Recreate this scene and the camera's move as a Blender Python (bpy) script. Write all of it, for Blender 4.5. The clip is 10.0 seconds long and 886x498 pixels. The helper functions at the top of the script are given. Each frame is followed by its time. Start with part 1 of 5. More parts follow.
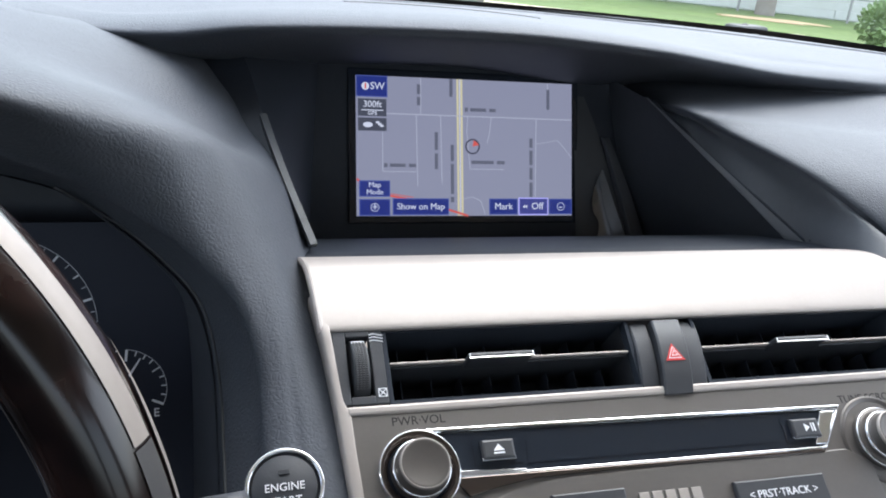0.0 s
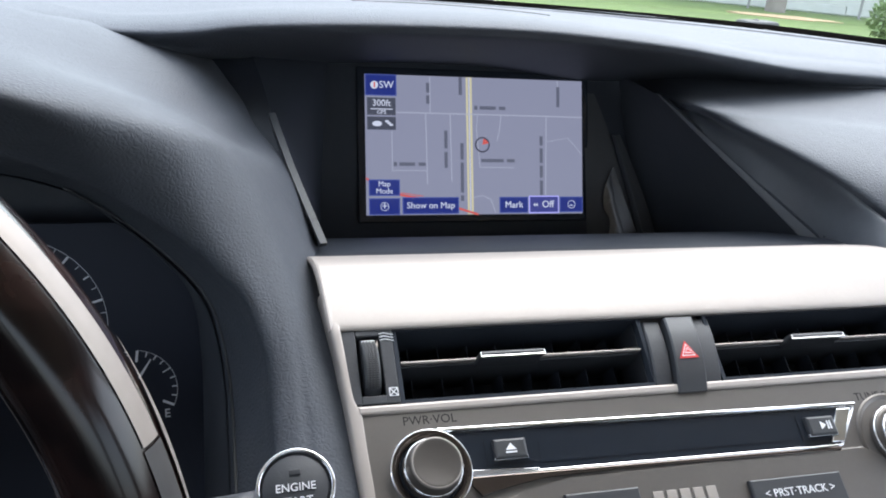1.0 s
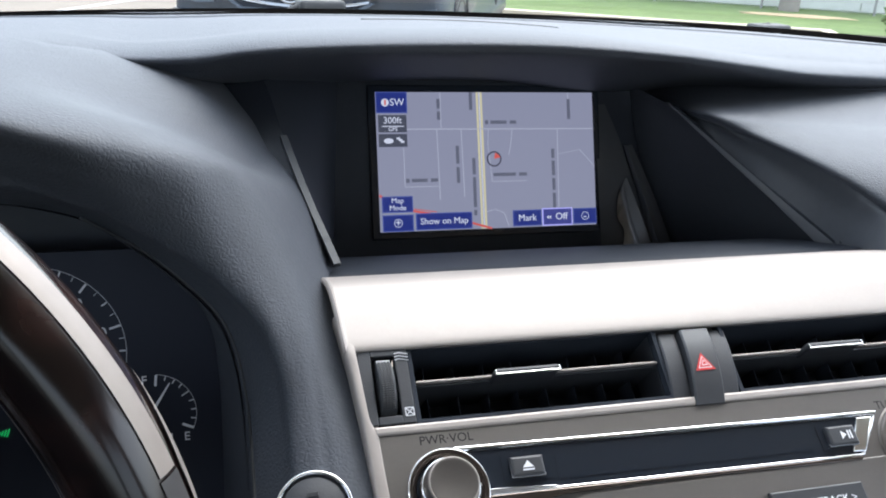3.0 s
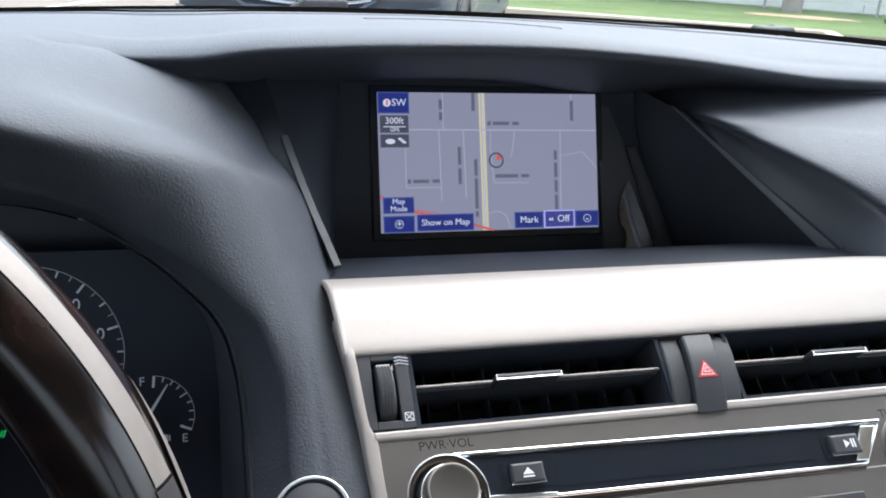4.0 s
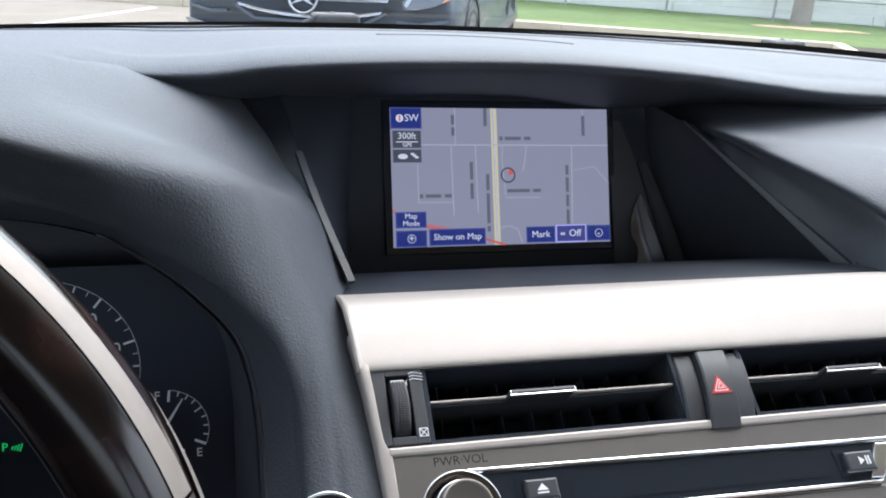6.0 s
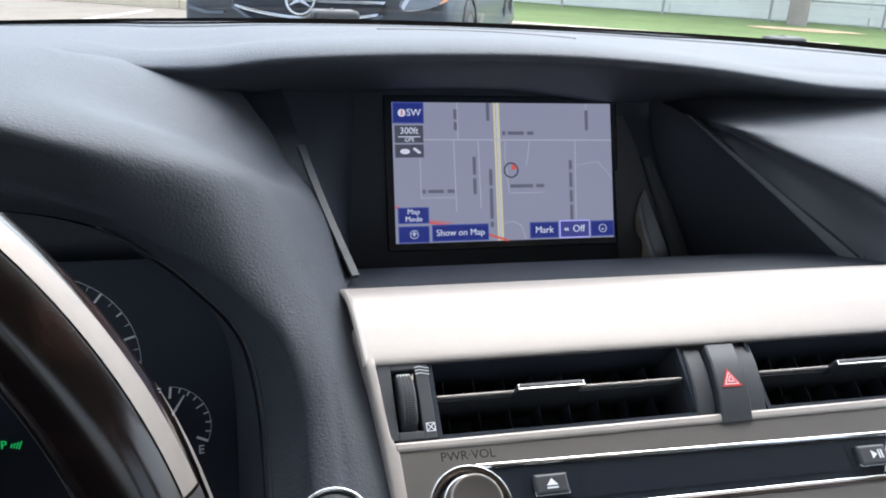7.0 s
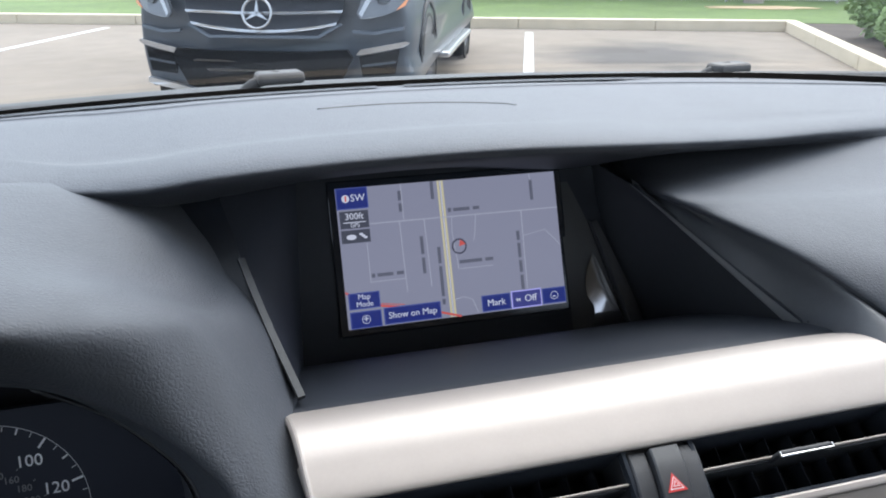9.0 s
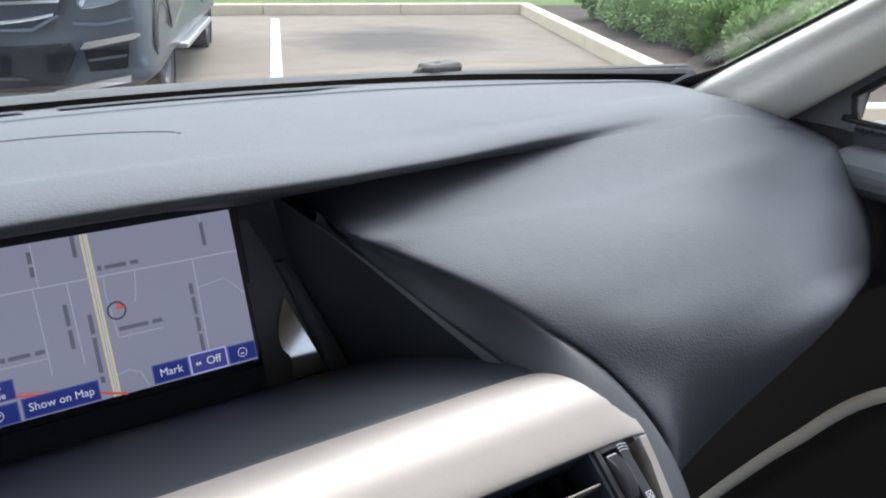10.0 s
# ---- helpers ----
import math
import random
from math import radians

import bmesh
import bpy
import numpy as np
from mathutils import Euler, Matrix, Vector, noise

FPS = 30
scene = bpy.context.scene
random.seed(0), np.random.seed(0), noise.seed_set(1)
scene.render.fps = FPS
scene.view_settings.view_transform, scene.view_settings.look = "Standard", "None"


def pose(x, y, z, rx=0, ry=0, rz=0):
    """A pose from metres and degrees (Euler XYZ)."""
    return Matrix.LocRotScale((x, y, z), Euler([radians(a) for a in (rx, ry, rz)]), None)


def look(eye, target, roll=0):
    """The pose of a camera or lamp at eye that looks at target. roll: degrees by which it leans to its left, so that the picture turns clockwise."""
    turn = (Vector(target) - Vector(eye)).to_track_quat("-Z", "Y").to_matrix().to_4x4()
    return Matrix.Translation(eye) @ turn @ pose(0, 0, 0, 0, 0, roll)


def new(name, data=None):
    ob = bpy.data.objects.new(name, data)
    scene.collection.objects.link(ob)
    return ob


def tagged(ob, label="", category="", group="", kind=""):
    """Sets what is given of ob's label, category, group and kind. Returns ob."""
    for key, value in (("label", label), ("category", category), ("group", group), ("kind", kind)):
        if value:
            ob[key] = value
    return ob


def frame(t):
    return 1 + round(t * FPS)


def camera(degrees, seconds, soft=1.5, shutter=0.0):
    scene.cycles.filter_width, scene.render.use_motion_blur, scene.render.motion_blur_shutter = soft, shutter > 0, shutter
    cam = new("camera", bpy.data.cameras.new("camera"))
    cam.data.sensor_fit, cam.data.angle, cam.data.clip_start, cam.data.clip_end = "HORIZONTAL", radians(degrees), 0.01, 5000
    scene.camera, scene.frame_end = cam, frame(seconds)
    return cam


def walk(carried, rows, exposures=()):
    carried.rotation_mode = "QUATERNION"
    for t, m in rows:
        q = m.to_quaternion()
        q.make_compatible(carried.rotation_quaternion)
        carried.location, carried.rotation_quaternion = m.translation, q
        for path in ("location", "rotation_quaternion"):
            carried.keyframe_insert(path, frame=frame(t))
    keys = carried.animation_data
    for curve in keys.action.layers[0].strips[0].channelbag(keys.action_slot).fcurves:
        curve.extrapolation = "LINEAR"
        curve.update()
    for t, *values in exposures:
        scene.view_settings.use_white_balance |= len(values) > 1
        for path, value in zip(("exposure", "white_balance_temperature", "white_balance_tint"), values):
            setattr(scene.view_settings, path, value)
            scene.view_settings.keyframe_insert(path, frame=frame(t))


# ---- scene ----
cam = camera(55.9, 10.0, soft=1.9)
PATH = [
    (0, (-0.199, -0.578, 1.21), (0.359, 1.199, 0.48), 5.7),
    (0.2, (-0.195, -0.577, 1.206), (0.348, 1.208, 0.485), 5.3),
    (0.5, (-0.196, -0.577, 1.208), (0.344, 1.206, 0.482), 5.2),
    (1, (-0.198, -0.576, 1.208), (0.335, 1.207, 0.477), 5.0),
    (1.5, (-0.198, -0.576, 1.209), (0.316, 1.216, 0.485), 4.3),
    (2, (-0.202, -0.575, 1.209), (0.292, 1.226, 0.494), 3.3),
    (2.5, (-0.196, -0.578, 1.211), (0.294, 1.226, 0.499), 2.9),
    (4, (-0.195, -0.572, 1.214), (0.296, 1.229, 0.496), 3.5),
    (4.5, (-0.194, -0.572, 1.213), (0.282, 1.238, 0.511), 3.4),
    (5, (-0.198, -0.572, 1.215), (0.282, 1.236, 0.507), 3.6),
    (5.5, (-0.198, -0.573, 1.219), (0.272, 1.24, 0.518), 3.4),
    (7, (-0.201, -0.568, 1.21), (0.278, 1.248, 0.522), 3.2),
    (7.5, (-0.203, -0.563, 1.211), (0.241, 1.257, 0.512), 3.3),
    (8, (-0.201, -0.562, 1.229), (0.221, 1.262, 0.524), 3.1),
    (8.3, (-0.196, -0.553, 1.235), (0.257, 1.255, 0.508), 3.2),
    (8.5, (-0.189, -0.554, 1.24), (0.28, 1.252, 0.519), 2.5),
    (9, (-0.178, -0.553, 1.271), (0.353, 1.244, 0.573), -0.1),
    (9.2, (-0.17, -0.544, 1.287), (0.409, 1.244, 0.601), -1.0),
    (9.4, (-0.15, -0.523, 1.295), (0.497, 1.237, 0.6), -1.6),
    (9.5, (-0.135, -0.512, 1.293), (0.573, 1.222, 0.592), -1.6),
    (9.7, (-0.118, -0.503, 1.294), (0.702, 1.175, 0.579), -0.7),
    (10, (-0.085, -0.496, 1.282), (0.933, 1.063, 0.554), 0.7),
]
walk(cam, [(t, look(eye, target, roll)) for t, eye, target, roll in PATH], [(0.0, 2.10, 6120, 10), (5.0, 2.03, 6120, 10), (8.0, 2.02, 6180, 10), (8.8, 1.92, 6180, 10), (9.5, 1.68, 6180, 10), (10.0, 1.74, 6280, 10)])

# ---- light ----
SUN_EL, SUN_AZ = 56.0, 42.0
world = bpy.data.worlds.new("sky")
scene.world = world
world.use_nodes = True
wn = world.node_tree.nodes
sky = wn.new("ShaderNodeTexSky")
sky.sky_type, sky.sun_disc = "NISHITA", False
sky.sun_elevation, sky.sun_rotation = radians(SUN_EL), radians(SUN_AZ)
sky.air_density, sky.dust_density, sky.ozone_density = 1.0, 3.0, 1.0
hue = wn.new("ShaderNodeHueSaturation")
hue.inputs["Saturation"].default_value = 0.5
world.node_tree.links.new(sky.outputs[0], hue.inputs["Color"])
world.node_tree.links.new(hue.outputs[0], wn["Background"].inputs["Color"])
wn["Background"].inputs["Strength"].default_value = 0.15
sun = new("sun", bpy.data.lights.new("sun", "SUN"))
sun.data.energy, sun.data.angle, sun.data.color = 1.4, radians(150), (0.945, 0.98, 1.0)
sun.matrix_world = look((math.sin(radians(SUN_AZ)) * math.cos(radians(SUN_EL)) * 40, math.cos(radians(SUN_AZ)) * math.cos(radians(SUN_EL)) * 40, math.sin(radians(SUN_EL)) * 40), (0, 0, 0))
EXPOSURE = 1.85  # the middle of what the walk gives


# ---- materials ----
def mat(name, col, rough=0.5, metal=0.0, coat=0.0, vary=0.12, scale=60.0, bump=0.0, bump_scale=400.0, emit=0.0, spec=0.5, kind="noise"):
    m = bpy.data.materials.new(name)
    m.use_nodes = True
    nt = m.node_tree
    b = nt.nodes["Principled BSDF"]
    b.inputs["Roughness"].default_value = rough
    b.inputs["Metallic"].default_value = metal
    b.inputs["Coat Weight"].default_value = coat
    b.inputs["Coat Roughness"].default_value = 0.04
    b.inputs["Specular IOR Level"].default_value = spec
    tc = nt.nodes.new("ShaderNodeTexCoord")
    if vary > 0:
        mix = nt.nodes.new("ShaderNodeMix")
        mix.data_type = "RGBA"
        mix.inputs["A"].default_value = (*[c * (1 - vary) for c in col], 1)
        mix.inputs["B"].default_value = (*[min(1, c * (1 + vary)) for c in col], 1)
        n1 = nt.nodes.new("ShaderNodeTexNoise")
        n1.inputs["Scale"].default_value, n1.inputs["Detail"].default_value = scale, 6
        n2 = nt.nodes.new("ShaderNodeTexNoise")
        n2.inputs["Scale"].default_value = scale * 0.11
        add = nt.nodes.new("ShaderNodeMath")
        add.operation = "ADD"
        sub = nt.nodes.new("ShaderNodeMath")
        sub.operation = "SUBTRACT"
        sub.use_clamp = True
        sub.inputs[1].default_value = 0.5
        nt.links.new(tc.outputs["Object"], n1.inputs["Vector"])
        nt.links.new(tc.outputs["Object"], n2.inputs["Vector"])
        nt.links.new(n1.outputs["Fac"], add.inputs[0])
        nt.links.new(n2.outputs["Fac"], add.inputs[1])
        nt.links.new(add.outputs[0], sub.inputs[0])
        nt.links.new(sub.outputs[0], mix.inputs["Factor"])
        nt.links.new(mix.outputs["Result"], b.inputs["Base Color"])
    else:
        b.inputs["Base Color"].default_value = (*col, 1)
    if bump > 0:
        bp = nt.nodes.new("ShaderNodeBump")
        bp.inputs["Strength"].default_value, bp.inputs["Distance"].default_value = bump, 0.0012
        if kind == "leather":
            v = nt.nodes.new("ShaderNodeTexVoronoi")
            v.feature = "DISTANCE_TO_EDGE"
            v.inputs["Scale"].default_value = bump_scale
            warp = nt.nodes.new("ShaderNodeTexNoise")
            warp.inputs["Scale"].default_value = bump_scale * 0.5
            vm = nt.nodes.new("ShaderNodeVectorMath")
            vm.operation = "MULTIPLY_ADD"
            vm.inputs[1].default_value = (0.004, 0.004, 0.004)
            nt.links.new(tc.outputs["Object"], warp.inputs["Vector"])
            nt.links.new(warp.outputs["Color"], vm.inputs[0])
            nt.links.new(tc.outputs["Object"], vm.inputs[2])
            nt.links.new(vm.outputs[0], v.inputs["Vector"])
            nt.links.new(v.outputs["Distance"], bp.inputs["Height"])
        else:
            n3 = nt.nodes.new("ShaderNodeTexNoise")
            n3.inputs["Scale"].default_value, n3.inputs["Detail"].default_value = bump_scale, 4
            nt.links.new(tc.outputs["Object"], n3.inputs["Vector"])
            nt.links.new(n3.outputs["Fac"], bp.inputs["Height"])
        nt.links.new(bp.outputs[0], b.inputs["Normal"])
    if emit > 0:
        b.inputs["Emission Color"].default_value = (*col, 1)
        b.inputs["Emission Strength"].default_value = emit
    return m


LEATHER = mat("dash_leather", (0.064, 0.070, 0.082), 0.58, vary=0.1, scale=90, bump=0.36, bump_scale=420, kind="leather", spec=0.25)
# recess tones: the shade inside the recess is worked into these darker colours
RECESS = mat("recess_shaded", (0.025, 0.029, 0.037), 0.5, vary=0.1, scale=200, bump=0.1, bump_scale=900, spec=0.2)
RECESS_SIDE = mat("recess_rim_shaded", (0.052, 0.057, 0.066), 0.55, vary=0.1, scale=200, bump=0.1, bump_scale=900, spec=0.5)
PLASTIC = mat("soft_plastic", (0.03, 0.032, 0.037), 0.55, vary=0.1, scale=200, bump=0.1, bump_scale=900)
BLACK = mat("black_plastic", (0.034, 0.036, 0.040), 0.45, vary=0.1, scale=300, bump=0.05, bump_scale=1200)
GLOSS_BLACK = mat("gloss_black", (0.014, 0.018, 0.025), 0.12, vary=0.0, coat=0.15, spec=0.35)
SILVER = mat("satin_silver", (0.35, 0.318, 0.295), 0.54, metal=0.6, vary=0.04, scale=500, bump=0.02, bump_scale=2500)
FACE = mat("warm_grey_paint", (0.148, 0.137, 0.127), 0.4, metal=0.6, vary=0.05, scale=600, bump=0.03, bump_scale=2500)
CAR_CHROME = mat("car_chrome", (0.42, 0.43, 0.45), 0.25, metal=0.8, vary=0.0)
CHROME = mat("chrome", (0.85, 0.85, 0.86), 0.08, metal=1.0, vary=0.0)
WHITE_PRINT = mat("white_print", (0.75, 0.76, 0.78), 0.6, vary=0.0)
DARK_PRINT = mat("dark_print", (0.008, 0.008, 0.008), 0.8, vary=0.0)
RED_PRINT = mat("red_print", (0.55, 0.03, 0.03), 0.5, vary=0.0)
WOOD = mat("lacquered_wood", (0.010, 0.0045, 0.0035), 0.16, coat=0.2, vary=0.0, spec=0.3)
wt = WOOD.node_tree
wt.nodes["Principled BSDF"].inputs["Coat Roughness"].default_value = 0.16
w_tc, w_map, w_n = wt.nodes.new("ShaderNodeTexCoord"), wt.nodes.new("ShaderNodeMapping"), wt.nodes.new("ShaderNodeTexNoise")
w_map.inputs["Rotation"].default_value, w_map.inputs["Scale"].default_value = (0.3, 0.35, 0.75), (55, 9, 55)
w_n.inputs["Scale"].default_value, w_n.inputs["Detail"].default_value, w_n.inputs["Distortion"].default_value = 1.0, 5, 0.8
w_ramp = wt.nodes.new("ShaderNodeValToRGB")
w_ramp.color_ramp.elements[0].position, w_ramp.color_ramp.elements[0].color = 0.42, (0.0055, 0.003, 0.0028, 1)
w_ramp.color_ramp.elements[1].position, w_ramp.color_ramp.elements[1].color = 0.75, (0.024, 0.012, 0.010, 1)
wt.links.new(w_tc.outputs["Object"], w_map.inputs["Vector"])
wt.links.new(w_map.outputs[0], w_n.inputs["Vector"])
wt.links.new(w_n.outputs["Fac"], w_ramp.inputs["Fac"])
wt.links.new(w_ramp.outputs["Color"], wt.nodes["Principled BSDF"].inputs["Base Color"])
RIM_INLAY = mat("rim_inlay", (0.27, 0.235, 0.21), 0.5, metal=0.5, vary=0.12, scale=150)
INLAY = mat("brushed_inlay", (0.36, 0.33, 0.3), 0.5, metal=0.6, vary=0.04, scale=400)
RIM_LEATHER = mat("rim_leather", (0.006, 0.0058, 0.006), 0.65, vary=0.1, scale=200, bump=0.15, bump_scale=1200, kind="leather", spec=0.25)
BEIGE = mat("beige_trim", (0.84, 0.8, 0.71), 0.85, vary=0.05, scale=300, bump=0.2, bump_scale=1500)
GREY_TRIM = mat("grey_trim", (0.22, 0.215, 0.2), 0.8, vary=0.08, scale=300, bump=0.2, bump_scale=1500)
RUBBER = mat("rubber", (0.012, 0.012, 0.013), 0.6, vary=0.15, scale=300)
ASPHALT = mat("asphalt", (0.195, 0.162, 0.128), 0.9, vary=0.2, scale=3, bump=0.6, bump_scale=120)
CONCRETE = mat("concrete", (0.6, 0.525, 0.4), 0.9, vary=0.15, scale=6, bump=0.4, bump_scale=80)
GRASS = mat("grass", (0.1, 0.15, 0.038), 0.9, vary=0.35, scale=8, bump=0.8, bump_scale=60)
LEAF = mat("leaf", (0.21, 0.31, 0.11), 0.6, vary=0.4, scale=12)
SOIL = mat("mulch", (0.06, 0.045, 0.035), 0.95, vary=0.4, scale=20, bump=0.8, bump_scale=50)
DIRT = mat("bare_dirt", (0.45, 0.33, 0.2), 0.95, vary=0.2, scale=10)
LINE = mat("line_paint", (0.5, 0.5, 0.48), 0.7, vary=0.1, scale=25)
WALL_WHITE = mat("white_brick", (0.8, 0.79, 0.76), 0.85, vary=0.08, scale=10)
CAR_GREY = mat("car_paint", (0.066, 0.082, 0.104), 0.42, metal=0.4, coat=0.35, vary=0.05, scale=40)
CAR_SILVER = mat("silver_paint", (0.5, 0.51, 0.53), 0.3, metal=0.7, coat=1.0, vary=0.03, scale=40)
LAMP_GLASS = mat("lamp_glass", (0.1, 0.11, 0.125), 0.1, metal=0.3, coat=1.0, vary=0.1, scale=60)
AMBER = mat("amber", (0.7, 0.25, 0.08), 0.2, coat=1.0, vary=0.0)


# an old oil stain in the bay, part of the asphalt's own pattern
nt = ASPHALT.node_tree
tc = nt.nodes.new("ShaderNodeTexCoord")
warp = nt.nodes.new("ShaderNodeTexNoise")
warp.inputs["Scale"].default_value = 1.6
wadd = nt.nodes.new("ShaderNodeVectorMath")
wadd.operation = "MULTIPLY_ADD"
wadd.inputs[1].default_value = (1.1, 1.1, 0.0)
mp = nt.nodes.new("ShaderNodeMapping")
mp.vector_type = "TEXTURE"
mp.inputs["Location"].default_value, mp.inputs["Rotation"].default_value, mp.inputs["Scale"].default_value = (5.45, 8.75, 0.3), (0, 0, radians(-23.5)), (1.4, 1.7, 2)
gr = nt.nodes.new("ShaderNodeTexGradient")
gr.gradient_type = "SPHERICAL"
ramp = nt.nodes.new("ShaderNodeMapRange")
ramp.inputs["From Max"].default_value, ramp.inputs["To Max"].default_value = 0.6, 0.8
dark = nt.nodes.new("ShaderNodeMix")
dark.data_type = "RGBA"
dark.inputs["B"].default_value = (0.05, 0.045, 0.043, 1)
bsdf = nt.nodes["Principled BSDF"]
nt.links.new(bsdf.inputs["Base Color"].links[0].from_socket, dark.inputs["A"])
nt.links.new(tc.outputs["Object"], warp.inputs["Vector"])
nt.links.new(warp.outputs["Color"], wadd.inputs[0])
nt.links.new(tc.outputs["Object"], wadd.inputs[2])
nt.links.new(wadd.outputs[0], mp.inputs["Vector"])
nt.links.new(mp.outputs[0], gr.inputs["Vector"])
nt.links.new(gr.outputs["Fac"], ramp.inputs["Value"])
nt.links.new(ramp.outputs[0], dark.inputs["Factor"])
nt.links.new(dark.outputs["Result"], bsdf.inputs["Base Color"])


def emitter(name, col, strength):
    m = bpy.data.materials.new(name)
    m.use_nodes = True
    b = m.node_tree.nodes["Principled BSDF"]
    b.inputs["Base Color"].default_value = (0.01, 0.01, 0.01, 1)
    b.inputs["Roughness"].default_value = 0.35
    b.inputs["Emission Color"].default_value = (*col, 1)
    b.inputs["Emission Strength"].default_value = strength
    return m


def glass_mat(name):
    m = bpy.data.materials.new(name)
    m.use_nodes = True
    nt = m.node_tree
    nt.nodes.clear()
    out = nt.nodes.new("ShaderNodeOutputMaterial")
    tr = nt.nodes.new("ShaderNodeBsdfTransparent")
    tr.inputs["Color"].default_value = (0.93, 0.96, 0.95, 1)
    gl = nt.nodes.new("ShaderNodeBsdfGlossy")
    gl.inputs["Roughness"].default_value = 0.02
    fr = nt.nodes.new("ShaderNodeFresnel")
    fr.inputs["IOR"].default_value = 1.6
    mx = nt.nodes.new("ShaderNodeMixShader")
    nt.links.new(fr.outputs[0], mx.inputs[0])
    nt.links.new(tr.outputs[0], mx.inputs[1])
    nt.links.new(gl.outputs[0], mx.inputs[2])
    nt.links.new(mx.outputs[0], out.inputs[0])
    return m


GLASS = glass_mat("windscreen_glass")


# ---- building tools ----
def finish(bm, name, material, smooth=True):
    bmesh.ops.recalc_face_normals(bm, faces=bm.faces)
    me = bpy.data.meshes.new(name)
    bm.to_mesh(me)
    bm.free()
    me.materials.append(material)
    if smooth:
        me.polygons.foreach_set("use_smooth", [True] * len(me.polygons))
    return me


def part(name, bm, material, parent, label="", smooth=False):
    ob = new(name, finish(bm, name, material, smooth))
    ob.parent = parent
    if label:
        ob["label"] = label
    return ob


def thing(name, label, category, at=(0, 0, 0), group="", kind=""):
    ob = new(name)
    ob.location = at
    ob.empty_display_size = 0.02
    return tagged(ob, label, category, group, kind)


def solid(name, bm, material, label, category, kind="", smooth=False, group=""):
    return tagged(new(name, finish(bm, name, material, smooth)), label, category, group, kind)


def catmull(pts, n):
    pts = [Vector(p) for p in pts]
    ext = [2 * pts[0] - pts[1]] + pts + [2 * pts[-1] - pts[-2]]
    out = []
    for i in range(1, len(ext) - 2):
        a, b, c, d = ext[i - 1:i + 3]
        for k in range(n):
            t = k / n
            out.append(0.5 * (2 * b + (c - a) * t + (2 * a - 5 * b + 4 * c - d) * t * t + (3 * b - a - 3 * c + d) * t ** 3))
    out.append(pts[-1])
    return out


def loft(rows, nu=8, nv=8, thick=0.0):
    """A smooth sheet through rows of points, as a bmesh."""
    fine = [catmull(r, nv) for r in rows]
    cols = [catmull(c, nu) for c in zip(*fine)]
    bm = bmesh.new()
    vs = [[bm.verts.new(p) for p in c] for c in cols]
    for i in range(len(vs) - 1):
        for j in range(len(vs[0]) - 1):
            bm.faces.new((vs[i][j], vs[i + 1][j], vs[i + 1][j + 1], vs[i][j + 1]))
    if thick:
        bmesh.ops.recalc_face_normals(bm, faces=bm.faces)
        bmesh.ops.solidify(bm, geom=bm.faces[:], thickness=thick)
    return bm


def box(sx, sy, sz, m=Matrix(), bevel=0.0, seg=2, bm=None):
    bm2 = bmesh.new()
    bmesh.ops.create_cube(bm2, size=1, matrix=Matrix.Diagonal((sx, sy, sz, 1)))
    if bevel:
        bmesh.ops.bevel(bm2, geom=bm2.edges[:], offset=bevel, segments=seg, affect="EDGES", profile=0.5)
    bm2.transform(m)
    if bm is None:
        return bm2
    return join(bm, bm2)


def join(bm, other):
    me = bpy.data.meshes.new("tmp")
    other.to_mesh(me)
    other.free()
    bm.from_mesh(me)
    bpy.data.meshes.remove(me)
    return bm


def tube(pts, r, sides=10, closed=False, r2=None):
    """A round bar along points; r2: its radius at the end."""
    pts = [Vector(p) for p in pts]
    n = len(pts)
    bm = bmesh.new()
    rings = []
    side = None
    for i, p in enumerate(pts):
        a = pts[i - 1] if (i or closed) else p
        b = pts[(i + 1) % n] if (i < n - 1 or closed) else p
        d = (b - a).normalized()
        if side is None:
            side = d.orthogonal().normalized()
        side = (side - d * side.dot(d)).normalized()
        up = d.cross(side)
        rr = r if r2 is None else r + (r2 - r) * i / (n - 1)
        rings.append([bm.verts.new(p + (side * math.cos(k * 2 * math.pi / sides) + up * math.sin(k * 2 * math.pi / sides)) * rr) for k in range(sides)])
    for i in range(n if closed else n - 1):
        q, w = rings[i], rings[(i + 1) % n]
        for k in range(sides):
            bm.faces.new((q[k], q[(k + 1) % sides], w[(k + 1) % sides], w[k]))
    if not closed:
        bm.faces.new(rings[0][::-1])
        bm.faces.new(rings[-1])
    return bm


def lathe(profile, sides=32, m=Matrix()):
    """Turns (radius, height) pairs round z."""
    bm = bmesh.new()
    rings = []
    for r, h in profile:
        rings.append([bm.verts.new((r * math.cos(k * 2 * math.pi / sides), r * math.sin(k * 2 * math.pi / sides), h)) for k in range(sides)] if r > 1e-6 else [bm.verts.new((0, 0, h))])
    for a, b in zip(rings, rings[1:]):
        for k in range(sides):
            q = [a[k % len(a)], a[(k + 1) % len(a)], b[(k + 1) % len(b)], b[k % len(b)]]
            q = [v for i, v in enumerate(q) if v not in q[:i]]
            if len(q) > 2:
                bm.faces.new(q)
    bm.transform(m)
    return bm


